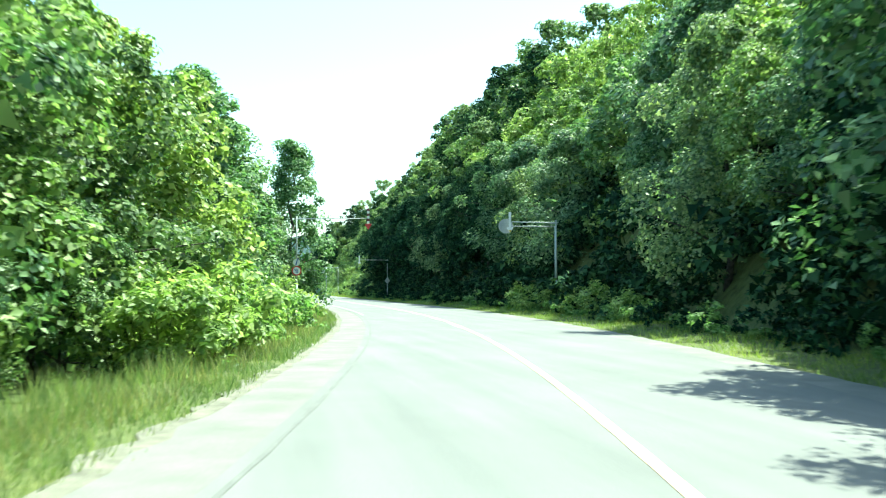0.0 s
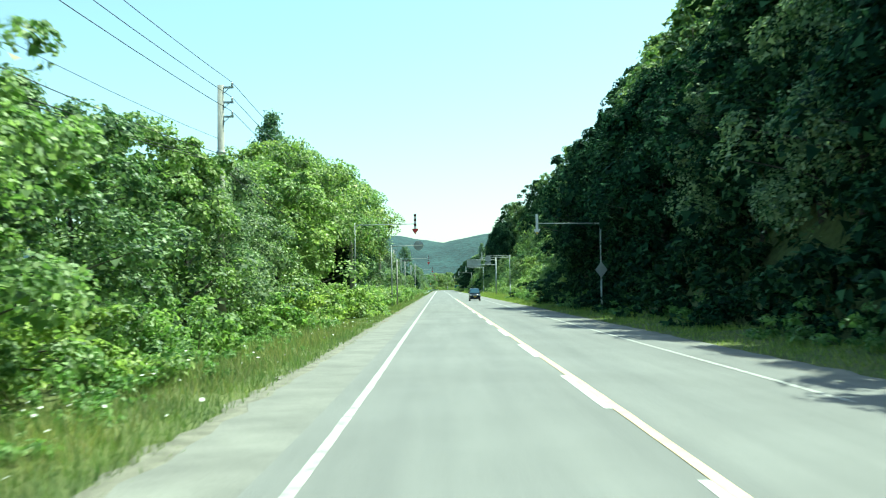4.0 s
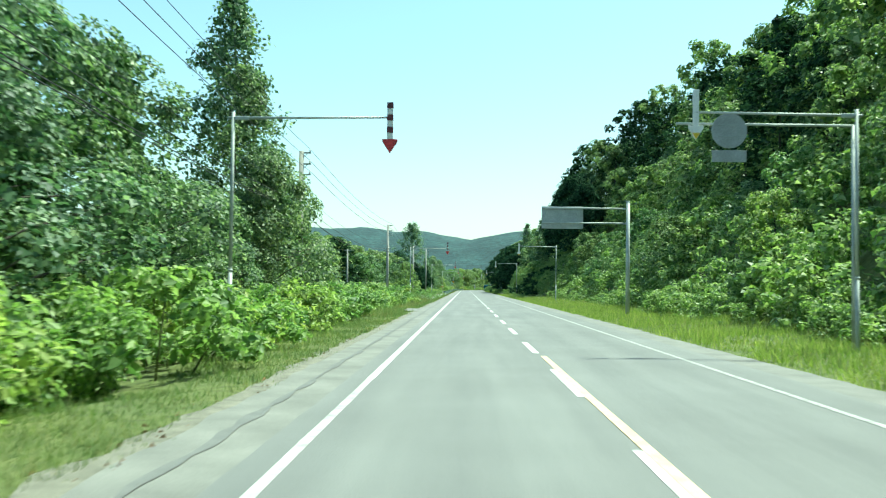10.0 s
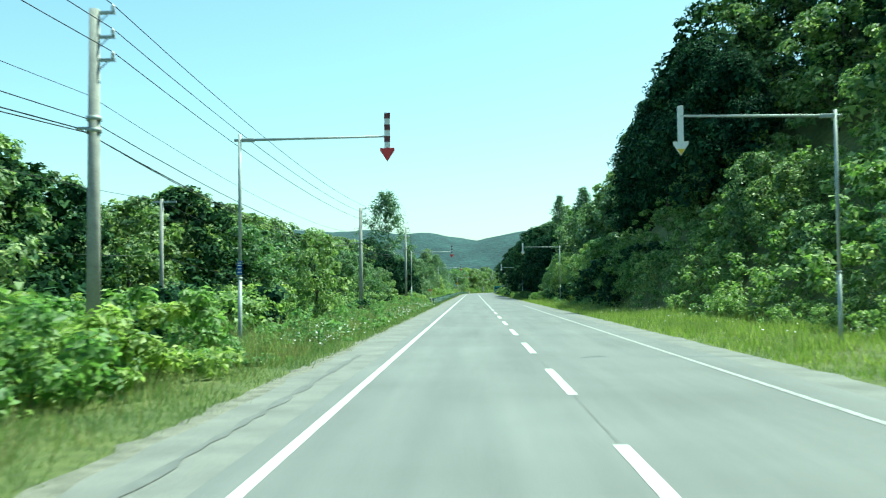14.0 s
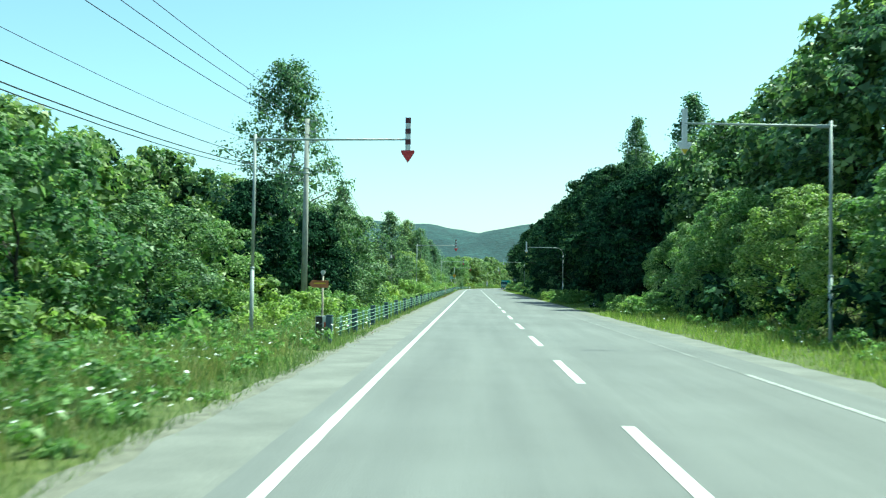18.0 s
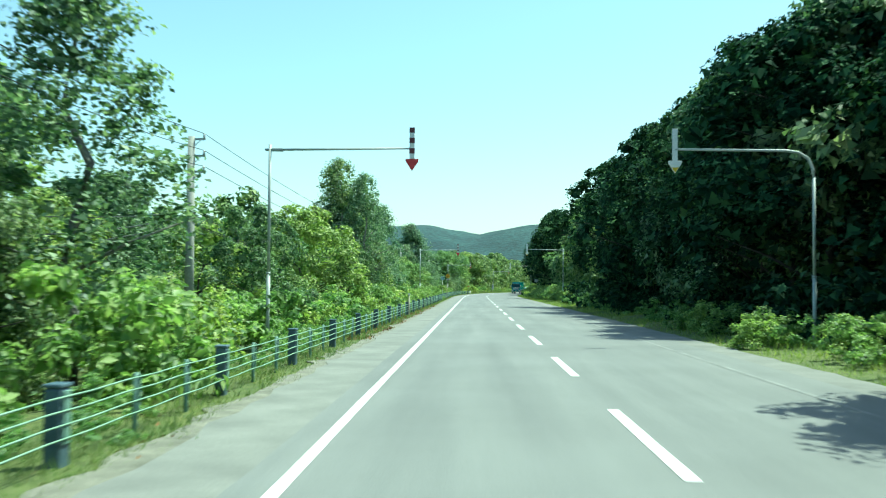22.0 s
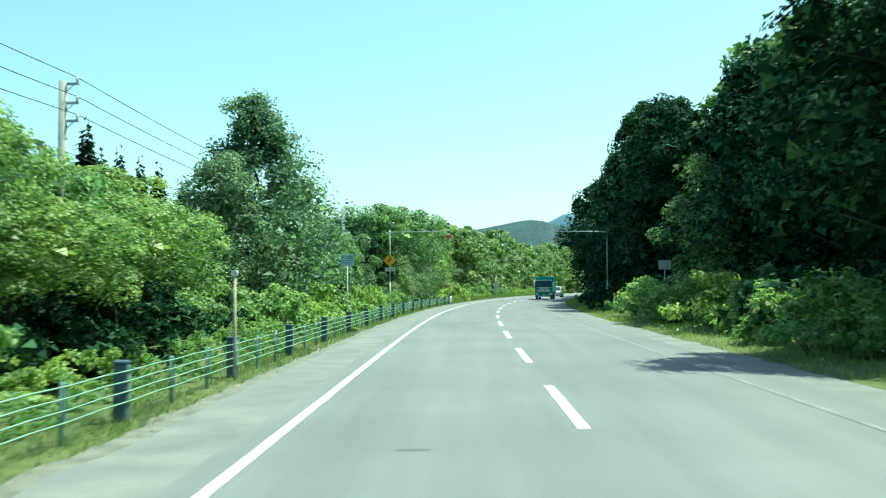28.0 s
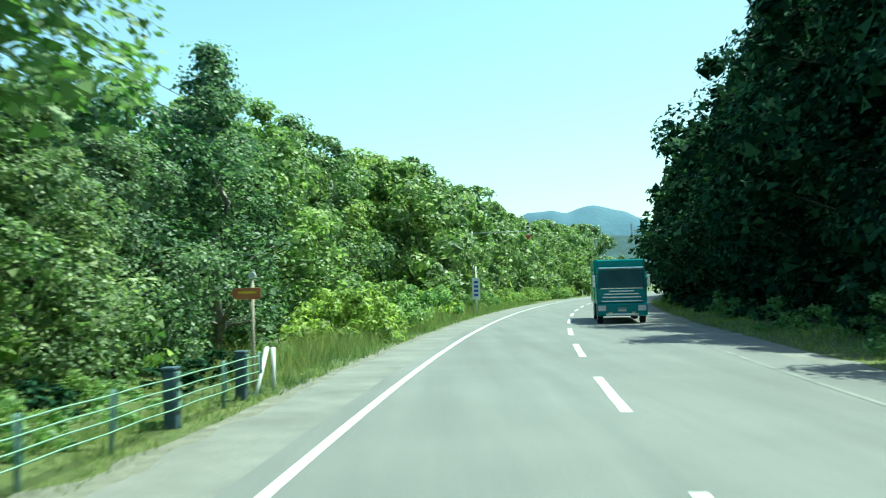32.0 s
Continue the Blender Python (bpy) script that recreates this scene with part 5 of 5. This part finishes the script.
def small_back_sign():
    root = thing("roadside_sign", "grey back of a small sign on a thin post", "road sign", place(597.6, 8.25))
    bm = bmesh.new()
    tube(bm, (0, 0.04, -0.3), (0, 0.04, 2.9), 0.03, 0.03, 10)
    part("post", bm, STEEL, root)
    bm = bmesh.new()
    box(bm, (-0.31, 0.0, 2.44), (0.31, 0.012, 2.9), 0.006)
    part("plate", bm, SIGN_BACK, root)


small_back_sign()


def far_sign():
    root = thing("roadside_sign", "white upright board on a post beside the bend", "road sign", place(686, -5.8))
    bm = bmesh.new()
    tube(bm, (0, 0.04, -0.6), (0, 0.04, 2.9), 0.04, 0.04, 10)
    part("post", bm, WHITE, root)
    bm = bmesh.new()
    box(bm, (-0.24, -0.01, 0.9), (0.24, 0.005, 2.2), 0.01)
    board = part("board", bm, WHITE, root)
    for k in range(4):
        bm = bmesh.new()
        box(bm, (-0.13, -0.0145, 1.1 + k * 0.26), (0.13, -0.0105, 1.24 + k * 0.26))
        part("writing_bar", bm, BLUE, board)


far_sign()


# ---- delineators and the cable fence ----
def delineator(s, lat, h, board, guard):
    root = thing("delineator", "thin post with a round reflector" + (" and an orange direction board" if board else " at the fence"), "road marker", place(s, lat))
    bm = bmesh.new()
    tube(bm, (0, 0, -0.5), (0, 0, h - 0.08), 0.032, 0.030, 10)
    part("post", bm, PALE_POST, root)
    bm = bmesh.new()
    disc(bm, 0.062, -0.03, 0.03, 0, h - 0.02, 20)
    lens = part("reflector", bm, WHITE, root, "round white reflector")
    bm = bmesh.new()
    disc(bm, 0.046, -0.036, -0.0305, 0, h - 0.02, 20)
    part("lens", bm, LAMP_GLASS, lens)
    if board:
        bm = bmesh.new()
        prism(bm, [(-0.30, h - 0.44), (0.16, h - 0.44), (0.16, h - 0.24), (-0.30, h - 0.24), (-0.38, h - 0.34)], -0.05, -0.033, 0.006)
        b = part("direction_board", bm, ORANGE, root, "orange plastic arrow board")
        bm = bmesh.new()
        box(bm, (-0.24, -0.055, h - 0.34), (0.08, -0.0505, h - 0.30))
        part("stripe", bm, PLATE_YELLOW, b)
    if guard:
        bm = bmesh.new()
        prism(bm, [(-0.18, 0.02), (0.16, 0.02), (0.16, 0.70), (-0.18, 0.70)], -0.075, -0.045, 0.012)
        g = part("end_board", bm, WHITE, root, "white and brown end board of the fence")
        bm = bmesh.new()
        box(bm, (-0.165, -0.080, 0.04), (0.02, -0.0755, 0.68))
        part("brown_face", bm, BARK, g)
        bm = bmesh.new()
        box(bm, (0.06, -0.080, 0.20), (0.12, -0.0755, 0.52))
        part("red_mark", bm, RED, g)


PALE_POST = speckled("weathered_pale_post", (0.34, 0.28, 0.20), (0.55, 0.50, 0.42), 6, 50, 0.7)
delineator(380.4, -6.05, 1.92, True, True)
delineator(643.6, -6.0, 1.98, True, False)
delineator(566.2, -5.62, 1.95, False, False)
delineator(487.6, -5.62, 1.2, False, False)


def cable_fence():
    root = thing("cable_fence", "pale green cable guard fence with thick slate blue posts", "guard fence", pose(0, 0, 0))
    lat, first, last = -5.75, 380.8, 643.4
    levels = (0.23, 0.36, 0.49, 0.62)
    bm = bmesh.new()
    box(bm, (-0.085, -0.12, -0.45), (0.085, 0.12, 0.70), 0.03)
    thick = mesh_of("post", bm, POST_PAINT)
    bm = bmesh.new()
    box(bm, (-0.095, -0.13, 0.695), (0.095, 0.13, 0.735), 0.015)
    cap = mesh_of("post_cap", bm, POST_PAINT)
    bm = bmesh.new()
    box(bm, (0.086, -0.07, 0.17), (0.105, 0.07, 0.67), 0.006)
    plate = mesh_of("bracket", bm, POST_GREEN)
    bm = bmesh.new()
    tube(bm, (0, 0, -0.4), (0, 0, 0.66), 0.030, 0.030, 8)
    thin = mesh_of("thin_post", bm, POST_GREEN)
    bm = bmesh.new()
    box(bm, (0.028, -0.02, levels[0] - 0.025), (0.050, 0.02, levels[3] + 0.025), 0.004)
    clips = mesh_of("cable_clip", bm, POST_GREEN)
    s = 380.0
    while s <= last + 0.5:
        lean = plant_rng.normal() * 0.8
        p = part("post", thick, None, root, "", place(s, lat - 0.05) @ pose(0, 0, 0, 0, lean, plant_rng.normal() * 3))
        part("post_cap", cap, None, p)
        part("bracket", plate, None, p)
        for d in (2.0, 4.0):
            if s + d < last:
                t = part("thin_post", thin, None, root, "", place(s + d, lat) @ pose(0, 0, 0, 0, plant_rng.normal() * 0.8, 0))
                part("cable_clip", clips, None, t)
        s += 6.025
    for z in levels:
        pts, s = [], first
        while s <= last:
            pts.append(at(s, lat + 0.058, z - (0.012 if int(round(s - 380)) % 2 else 0.0)))
            s += 1.0
        bm = bmesh.new()
        bent_tube(bm, pts, 0.0105, 6)
        part("cable", bm, CABLE, root)
    # the far end: a white end post and a slanting white stay
    for name, a, b in (("end_post", at(643.6, lat + 0.10, 0.70), at(643.6, lat + 0.10, -0.3)), ("end_stay", at(643.5, lat + 0.02, 0.70), at(642.7, lat + 0.02, -0.1))):
        bm = bmesh.new()
        tube(bm, a, b, 0.038, 0.038, 8)
        part(name, bm, WHITE, root, "white painted " + name.replace("_", " "))
    p = part("post", thick, None, root, "", place(642.2, lat - 0.05))
    part("post_cap", cap, None, p)
    part("bracket", plate, None, p)


cable_fence()

# ---- power poles and wires ----
POLES = ((60.0, -10.2, 9.0), (111.4, -10.0, 9.0), (155.6, -9.3, 8.8), (182.0, -8.6, 9.6), (241.8, -9.8, 8.1), (295.4, -9.8, 7.9), (348.8, -10.0, 7.9), (401.0, -10.1, 9.6), (462.4, -11.0, 6.4), (521.7, -11.0, 6.7), (575.5, -12.7, 7.5), (622.8, -12.0, 7.7), (680.0, -13.0, 8.2))
ARM_Z = (0.08, 0.62, 1.13)


def power_pole(s, lat, top):
    z0 = float(relief(s, lat))
    root = thing("power_pole", "grey concrete power pole with three short insulator arms", "utility pole", place(s, lat), "power poles")
    bm = bmesh.new()
    tube(bm, (0, 0, z0 - 0.4), (0, 0, top), 0.165, 0.115, 16)
    part("pole", bm, CONCRETE, root)
    for dz in ARM_Z:
        z = top - dz
        bm = bmesh.new()
        box(bm, (0.08, -0.035, z - 0.035), (0.46, 0.035, z + 0.035), 0.006)
        arm = part("arm", bm, STEEL, root)
        bm = bmesh.new()
        tube(bm, (0.12, 0, z - 0.20), (0.30, 0, z - 0.03), 0.015, 0.015, 6)
        part("brace", bm, STEEL, arm)
        bm = bmesh.new()
        for k in range(3):
            tube(bm, (0.41, 0, z + 0.04 + k * 0.045), (0.41, 0, z + 0.07 + k * 0.045), 0.05, 0.035, 10)
        tube(bm, (0.41, 0, z + 0.03), (0.41, 0, z + 0.19), 0.02, 0.02, 8)
        part("insulator", bm, WHITE, arm, "white ribbed insulator")
    for z in (top - 2.42, top - 2.68):
        bm = bmesh.new()
        tube(bm, (0, 0, z - 0.05), (0, 0, z + 0.05), 0.165, 0.165, 14)
        part("steel_band", bm, STEEL, root)
    bm = bmesh.new()
    box(bm, (-0.40, -0.03, top - 2.66), (-0.12, 0.03, top - 2.60), 0.005)
    part("cable_hanger", bm, STEEL, root)


def sagging(a, b, sag, n=14):
    return [a.lerp(b, k / n) - Vector((0, 0, sag * 4 * (k / n) * (1 - k / n))) for k in range(n + 1)]


def wire(root_name, label, ends, sag, radius):
    pts = []
    for a, b in zip(ends, ends[1:]):
        slack = 3.4 if abs(a.y - POLES[7][0]) < 1.5 else 1.0      # one span hangs low over the thicket
        pts += sagging(a, b, sag * slack)[(1 if pts else 0):]
    bm = bmesh.new()
    bent_tube(bm, pts, radius, 5)
    tagged(new(root_name, mesh_of(root_name, bm, WIRE)), label, "wire", "overhead wires")


for s, lat, top in POLES:
    power_pole(s, lat, top)
for dz in ARM_Z:
    wire("power_line", "thin black power line sagging between concrete poles", [at(s, lat + 0.41, top - dz + 0.18) for s, lat, top in POLES], 0.55, 0.011)
for x, dz, sag, r in ((-0.12, 1.90, 0.70, 0.007), (-0.14, 2.42, 0.75, 0.012), (-0.36, 2.62, 0.85, 0.015), (-0.18, 2.72, 0.95, 0.013)):
    wire("telephone_cable", "black telephone cable sagging between the poles", [at(s, lat + x, top - dz) for s, lat, top in POLES], sag, r)

FIELD_POLES = ((220.0, -17.5, 6.9), (272.6, -17.0, 6.9), (323.8, -17.3, 6.4), (374.6, -17.7, 5.4))
for s, lat, top in FIELD_POLES:
    root = thing("field_pole", "slim weathered pole with a short cross arm behind the weeds", "utility pole", place(s, lat), "field poles")
    bm = bmesh.new()
    tube(bm, (0, 0, float(relief(s, lat)) - 0.4), (0, 0, top), 0.13, 0.09, 12)
    part("pole", bm, CONCRETE, root)
    bm = bmesh.new()
    box(bm, (-0.45, -0.04, top - 0.20), (0.75, 0.04, top - 0.11), 0.008)
    part("cross_arm", bm, STEEL, root)
    if top > 6.6:
        bm = bmesh.new()
        box(bm, (-0.30, -0.06, top - 1.6), (0.35, 0.06, top - 1.45), 0.01)
        part("cable_box", bm, INK, root)
wire("telephone_cable", "black telephone cable crossing the field", [at(s, lat, top - 0.1) for s, lat, top in FIELD_POLES], 0.7, 0.011)
wire("telephone_cable", "low cable between the field poles", [at(s, lat, top - 2.9) for s, lat, top in FIELD_POLES], 0.6, 0.012)


def lamp_pole():
    s, lat = 176.8, -6.55
    root = thing("street_lamp", "slim pole with a dark level lamp arm reaching towards the road", "street lamp", place(s, lat))
    bm = bmesh.new()
    tube(bm, (0, 0, -0.9), (0, 0, 4.55), 0.085, 0.075, 12)
    part("pole", bm, CONCRETE, root)
    bm = bmesh.new()
    tube(bm, (-0.1, 0, 4.38), (0.95, 0, 4.42), 0.035, 0.035, 8)
    part("arm", bm, STEEL, root)
    bm = bmesh.new()
    tube(bm, (0.05, 0, 3.95), (0.42, 0, 4.36), 0.018, 0.018, 6)
    part("brace", bm, STEEL, root)
    bm = bmesh.new()
    box(bm, (0.55, -0.075, 4.38), (1.50, 0.075, 4.48), 0.03)
    head = part("lamp_head", bm, INK, root, "dark long lamp housing")
    bm = bmesh.new()
    box(bm, (0.70, -0.055, 4.365), (1.42, 0.055, 4.379))
    part("diffuser", bm, LAMP_GLASS, head)


lamp_pole()


# ---- vehicles ----
def wheel(parent, x, y, r, w):
    bm = bmesh.new()
    tube(bm, (x - w / 2, y, r), (x + w / 2, y, r), r, r, 24)
    rounded(bm, [e for e in bm.edges if abs(e.verts[0].co.x - e.verts[1].co.x) < 1e-5], 0.03)
    wh = part("wheel", bm, RUBBER, parent)
    bm = bmesh.new()
    tube(bm, (x - w / 2 - 0.006, y, r), (x + w / 2 + 0.006, y, r), r * 0.62, r * 0.62, 20)
    part("rim", bm, CHROME, wh)
    bm = bmesh.new()
    for k in range(5):
        a = k * math.tau / 5
        box(bm, (x - w / 2 - 0.012, y + math.cos(a) * r * 0.32 - 0.03, r + math.sin(a) * r * 0.32 - 0.03), (x - w / 2 - 0.007, y + math.cos(a) * r * 0.32 + 0.03, r + math.sin(a) * r * 0.32 + 0.03))
    part("rim_hole", bm, INK, wh)


def loft(sections):
    """A closed shell through cross sections; each a list of (x, z) at its y, all of one length."""
    bm = bmesh.new()
    rings = [[bm.verts.new((x, y, z)) for x, z in pts] for y, pts in sections]
    n = len(rings[0])
    for a, b in zip(rings, rings[1:]):
        for k in range(n):
            bm.faces.new((a[k], a[(k + 1) % n], b[(k + 1) % n], b[k]))
    bm.faces.new(rings[0])
    bm.faces.new(rings[-1][::-1])
    bmesh.ops.recalc_face_normals(bm, faces=list(bm.faces))
    for f in bm.faces:
        f.smooth = True
    return bm


def small_car(s, lat, paint, label, plate_mat):
    """A short tall box car that faces the camera: nose at y = 0, tail at y = 3.4."""
    root = thing("car", label, "car", place(s, lat, 0.0, 0.0, 0.92))

    def sect(y, hw, z0, belt, inset=0.05):
        return (y, [(-hw + 0.05, z0), (-hw, z0 + 0.12), (-hw, belt - 0.12), (-hw + inset, belt), (hw - inset, belt), (hw, belt - 0.12), (hw, z0 + 0.12), (hw - 0.05, z0)])
    bm = loft([sect(0.0, 0.60, 0.30, 0.62), sect(0.06, 0.68, 0.22, 0.78), sect(0.25, 0.725, 0.20, 0.86), sect(0.75, 0.735, 0.20, 0.98), sect(1.2, 0.7375, 0.20, 1.02), sect(2.4, 0.7375, 0.20, 1.03), sect(3.2, 0.72, 0.22, 1.04), sect(3.38, 0.66, 0.32, 0.98)])
    part("body", bm, paint, root)

    def cab(y, hw0, hw1, z0, z1):
        return (y, [(-hw0, z0), (-hw1 - 0.01, z1 - 0.10), (-hw1 + 0.07, z1), (hw1 - 0.07, z1), (hw1 + 0.01, z1 - 0.10), (hw0, z0)])
    bm = loft([cab(0.78, 0.68, 0.66, 0.96, 1.02), cab(1.40, 0.70, 0.60, 1.0, 1.58), cab(1.65, 0.70, 0.60, 1.0, 1.645), cab(2.6, 0.70, 0.60, 1.0, 1.66), cab(3.2, 0.69, 0.59, 1.0, 1.60), cab(3.36, 0.66, 0.58, 1.0, 1.12)])
    part("cabin", bm, paint, root)
    bm = bmesh.new()
    vs = [bm.verts.new(p) for p in ((-0.62, 0.80, 1.035), (0.62, 0.80, 1.035), (0.54, 1.335, 1.54), (-0.54, 1.335, 1.54))]
    bm.faces.new(vs)
    r = bmesh.ops.extrude_face_region(bm, geom=list(bm.faces))
    bmesh.ops.translate(bm, vec=(0, -0.022, 0.018), verts=[v for v in r["geom"] if isinstance(v, bmesh.types.BMVert)])
    bmesh.ops.recalc_face_normals(bm, faces=list(bm.faces))
    part("windscreen", bm, GLASS, root, "dark reflecting windscreen")
    for sx in (-1, 1):
        for y0, y1 in ((1.28, 2.02), (2.10, 2.85)):
            bm = bmesh.new()
            vs = [bm.verts.new(p) for p in ((sx * 0.712, y0 - (0.12 if y0 < 1.5 else 0), 1.06), (sx * 0.712, y1, 1.06), (sx * 0.632, y1, 1.50), (sx * 0.632, y0 + 0.18 * (y0 < 1.5), 1.50))]
            bm.faces.new(vs)
            r = bmesh.ops.extrude_face_region(bm, geom=list(bm.faces))
            bmesh.ops.translate(bm, vec=(sx * 0.012, 0, 0.004), verts=[v for v in r["geom"] if isinstance(v, bmesh.types.BMVert)])
            bmesh.ops.recalc_face_normals(bm, faces=list(bm.faces))
            part("side_window", bm, GLASS, root)
        bm = bmesh.new()
        box(bm, (sx * 0.735 if sx > 0 else -0.90, 0.98, 1.02), (0.90 if sx > 0 else -0.735, 1.08, 1.16), 0.03)
        part("wing_mirror", bm, paint, root)
        bm = bmesh.new()
        prism(bm, [(sx * 0.44, 0.66), (sx * 0.70, 0.64), (sx * 0.705, 0.86), (sx * 0.56, 0.87)], -0.012, 0.24, 0.02)
        lamp = part("headlight", bm, LAMP_GLASS, root, "clear headlight")
        bm = bmesh.new()
        disc(bm, 0.055, -0.018, -0.0125, sx * 0.58, 0.75, 16)
        part("lamp_ring", bm, CHROME, lamp)
        bm = bmesh.new()
        box(bm, (sx * 0.62 - 0.05, -0.002, 0.36), (sx * 0.62 + 0.05, 0.05, 0.42), 0.012)
        part("fog_lamp", bm, LAMP_GLASS, root)
    bm = bmesh.new()
    box(bm, (-0.40, -0.006, 0.66), (0.40, 0.05, 0.79), 0.02)
    grille = part("grille", bm, INK, root)
    for z in (0.675, 0.715, 0.755):
        bm = bmesh.new()
        box(bm, (-0.38, -0.016, z), (0.38, -0.0065, z + 0.018), 0.004)
        part("grille_bar", bm, CHROME, grille)
    bm = bmesh.new()
    disc(bm, 0.05, -0.026, -0.0165, 0, 0.73, 16)
    part("badge", bm, CHROME, grille)
    bm = bmesh.new()
    box(bm, (-0.45, -0.012, 0.24), (0.45, 0.08, 0.36), 0.03)
    part("air_intake", bm, INK, root)
    bm = bmesh.new()
    box(bm, (-0.165, -0.030, 0.46), (0.165, -0.014, 0.625), 0.004)
    pl = part("number_plate", bm, plate_mat, root, "number plate with plain dark bars")
    for x0, x1, z, h in ((-0.10, 0.10, 0.575, 0.025), (-0.13, -0.09, 0.49, 0.06), (-0.07, -0.01, 0.49, 0.06), (0.02, 0.07, 0.49, 0.06), (0.09, 0.14, 0.49, 0.06)):
        bm = bmesh.new()
        box(bm, (x0, -0.034, z), (x1, -0.0305, z + h))
        part("plate_bar", bm, INK, pl)
    for y in (0.62, 2.85):
        for x in (-0.655, 0.655):
            wheel(root, x, y, 0.28, 0.16)
    for x in (-0.25, 0.28):
        bm = bmesh.new()
        tube(bm, (x, 0.84, 1.06), (x + 0.42, 0.86, 1.07), 0.008, 0.008, 6)
        part("wiper", bm, INK, root)
    return root


small_car(194.9, 1.98, CAR_PAINT, "small black box-shaped car driving on the opposite lane", PLATE_YELLOW)
small_car(690.0, 2.2, WHITE, "small white car following the truck", WHITE)


def truck(s, lat):
    root = thing("truck", "teal cab-over truck with chrome bumper on the opposite lane", "truck", place(s, lat, 0.0, 0.0, 0.87))
    hw = 1.2
    bm = bmesh.new()
    prism(bm, [(-hw, 0.95), (hw, 0.95), (hw, 1.95), (hw - 0.10, 2.72), (-hw + 0.10, 2.72), (-hw, 1.95)], 0.05, 2.2, 0.07)
    part("cab", bm, TRUCK_PAINT, root)
    bm = bmesh.new()
    prism(bm, [(-1.12, 1.68), (1.12, 1.68), (1.05, 2.56), (-1.05, 2.56)], 0.02, 0.07, 0.02)
    part("windscreen", bm, GLASS, root, "dark wide windscreen")
    bm = bmesh.new()
    box(bm, (-1.08, -0.14, 2.62), (1.08, 0.10, 2.70), 0.03)
    part("sun_visor", bm, CHROME, root, "pale strip above the windscreen")
    bm = bmesh.new()
    box(bm, (-1.14, 0.9, 2.70), (1.14, 2.1, 3.08), 0.06)
    part("roof_fairing", bm, TRUCK_PAINT, root)
    bm = bmesh.new()
    box(bm, (-1.24, 2.4, 0.95), (1.24, 9.5, 3.14), 0.03)
    part("cargo_body", bm, TRUCK_PAINT, root, "teal box body behind the cab")
    bm = bmesh.new()
    box(bm, (-1.0, 2.0, 0.55), (1.0, 9.4, 0.96), 0.02)
    part("chassis", bm, INK, root)
    for z, w, m in ((1.56, 0.60, CHROME), (1.42, 0.85, CHROME), (1.27, 0.92, CHROME), (1.08, 0.98, CHROME)):
        bm = bmesh.new()
        box(bm, (-w, 0.0, z - 0.035), (w, 0.06, z + 0.035), 0.02)
        part("grille_bar", bm, m, root)
    bm = bmesh.new()
    box(bm, (-hw, -0.10, 0.36), (hw, 0.35, 0.98), 0.06)
    bumper = part("bumper", bm, TRUCK_PAINT, root, "teal bumper with a pale steel strip")
    bm = bmesh.new()
    box(bm, (-0.78, -0.13, 0.38), (0.78, -0.095, 0.50), 0.02)
    part("bumper_strip", bm, CHROME, bumper)
    for sx in (-1, 1):
        bm = bmesh.new()
        box(bm, (sx * 0.95 - 0.19, -0.125, 0.62), (sx * 0.95 + 0.19, -0.09, 0.88), 0.03)
        lamp = part("headlight", bm, LAMP_GLASS, bumper, "clear headlight")
        bm = bmesh.new()
        box(bm, (sx * 1.30 - 0.10, 0.10, 1.75), (sx * 1.30 + 0.10, 0.22, 2.35), 0.04)
        mirror = part("mirror", bm, CHROME, root)
        bm = bmesh.new()
        tube(bm, (sx * 1.1, 0.16, 2.42), (sx * 1.30, 0.16, 2.36), 0.02, 0.02, 8)
        part("mirror_arm", bm, INK, mirror)
        bm = bmesh.new()
        box(bm, (sx * 0.55 - 0.09, -0.115, 0.47), (sx * 0.55 + 0.09, -0.09, 0.56), 0.012)
        part("fog_lamp", bm, PLATE_YELLOW, bumper)
    bm = bmesh.new()
    box(bm, (-0.22, -0.125, 0.56), (0.22, -0.102, 0.78), 0.006)
    pl = part("number_plate", bm, POST_GREEN, bumper, "green plate with plain pale bars")
    for x0, x1 in ((-0.17, -0.09), (-0.06, 0.0), (0.03, 0.09), (0.11, 0.17)):
        bm = bmesh.new()
        box(bm, (x0, -0.129, 0.60), (x1, -0.1255, 0.68))
        part("plate_bar", bm, WHITE, pl)
    bm = bmesh.new()
    box(bm, (-1.0, 0.02, 1.66), (1.0, 0.06, 1.72), 0.01)
    part("wiper_cowl", bm, CHROME, root)
    for y in (1.0, 6.6, 7.9):
        for x in (-1.02, 1.02):
            wheel(root, x, y, 0.48, 0.28)


truck(668.6, 2.2)
small_car(690.5, 2.35, PALE_CAR_PAINT, "white car following the truck on the opposite lane", WHITE)
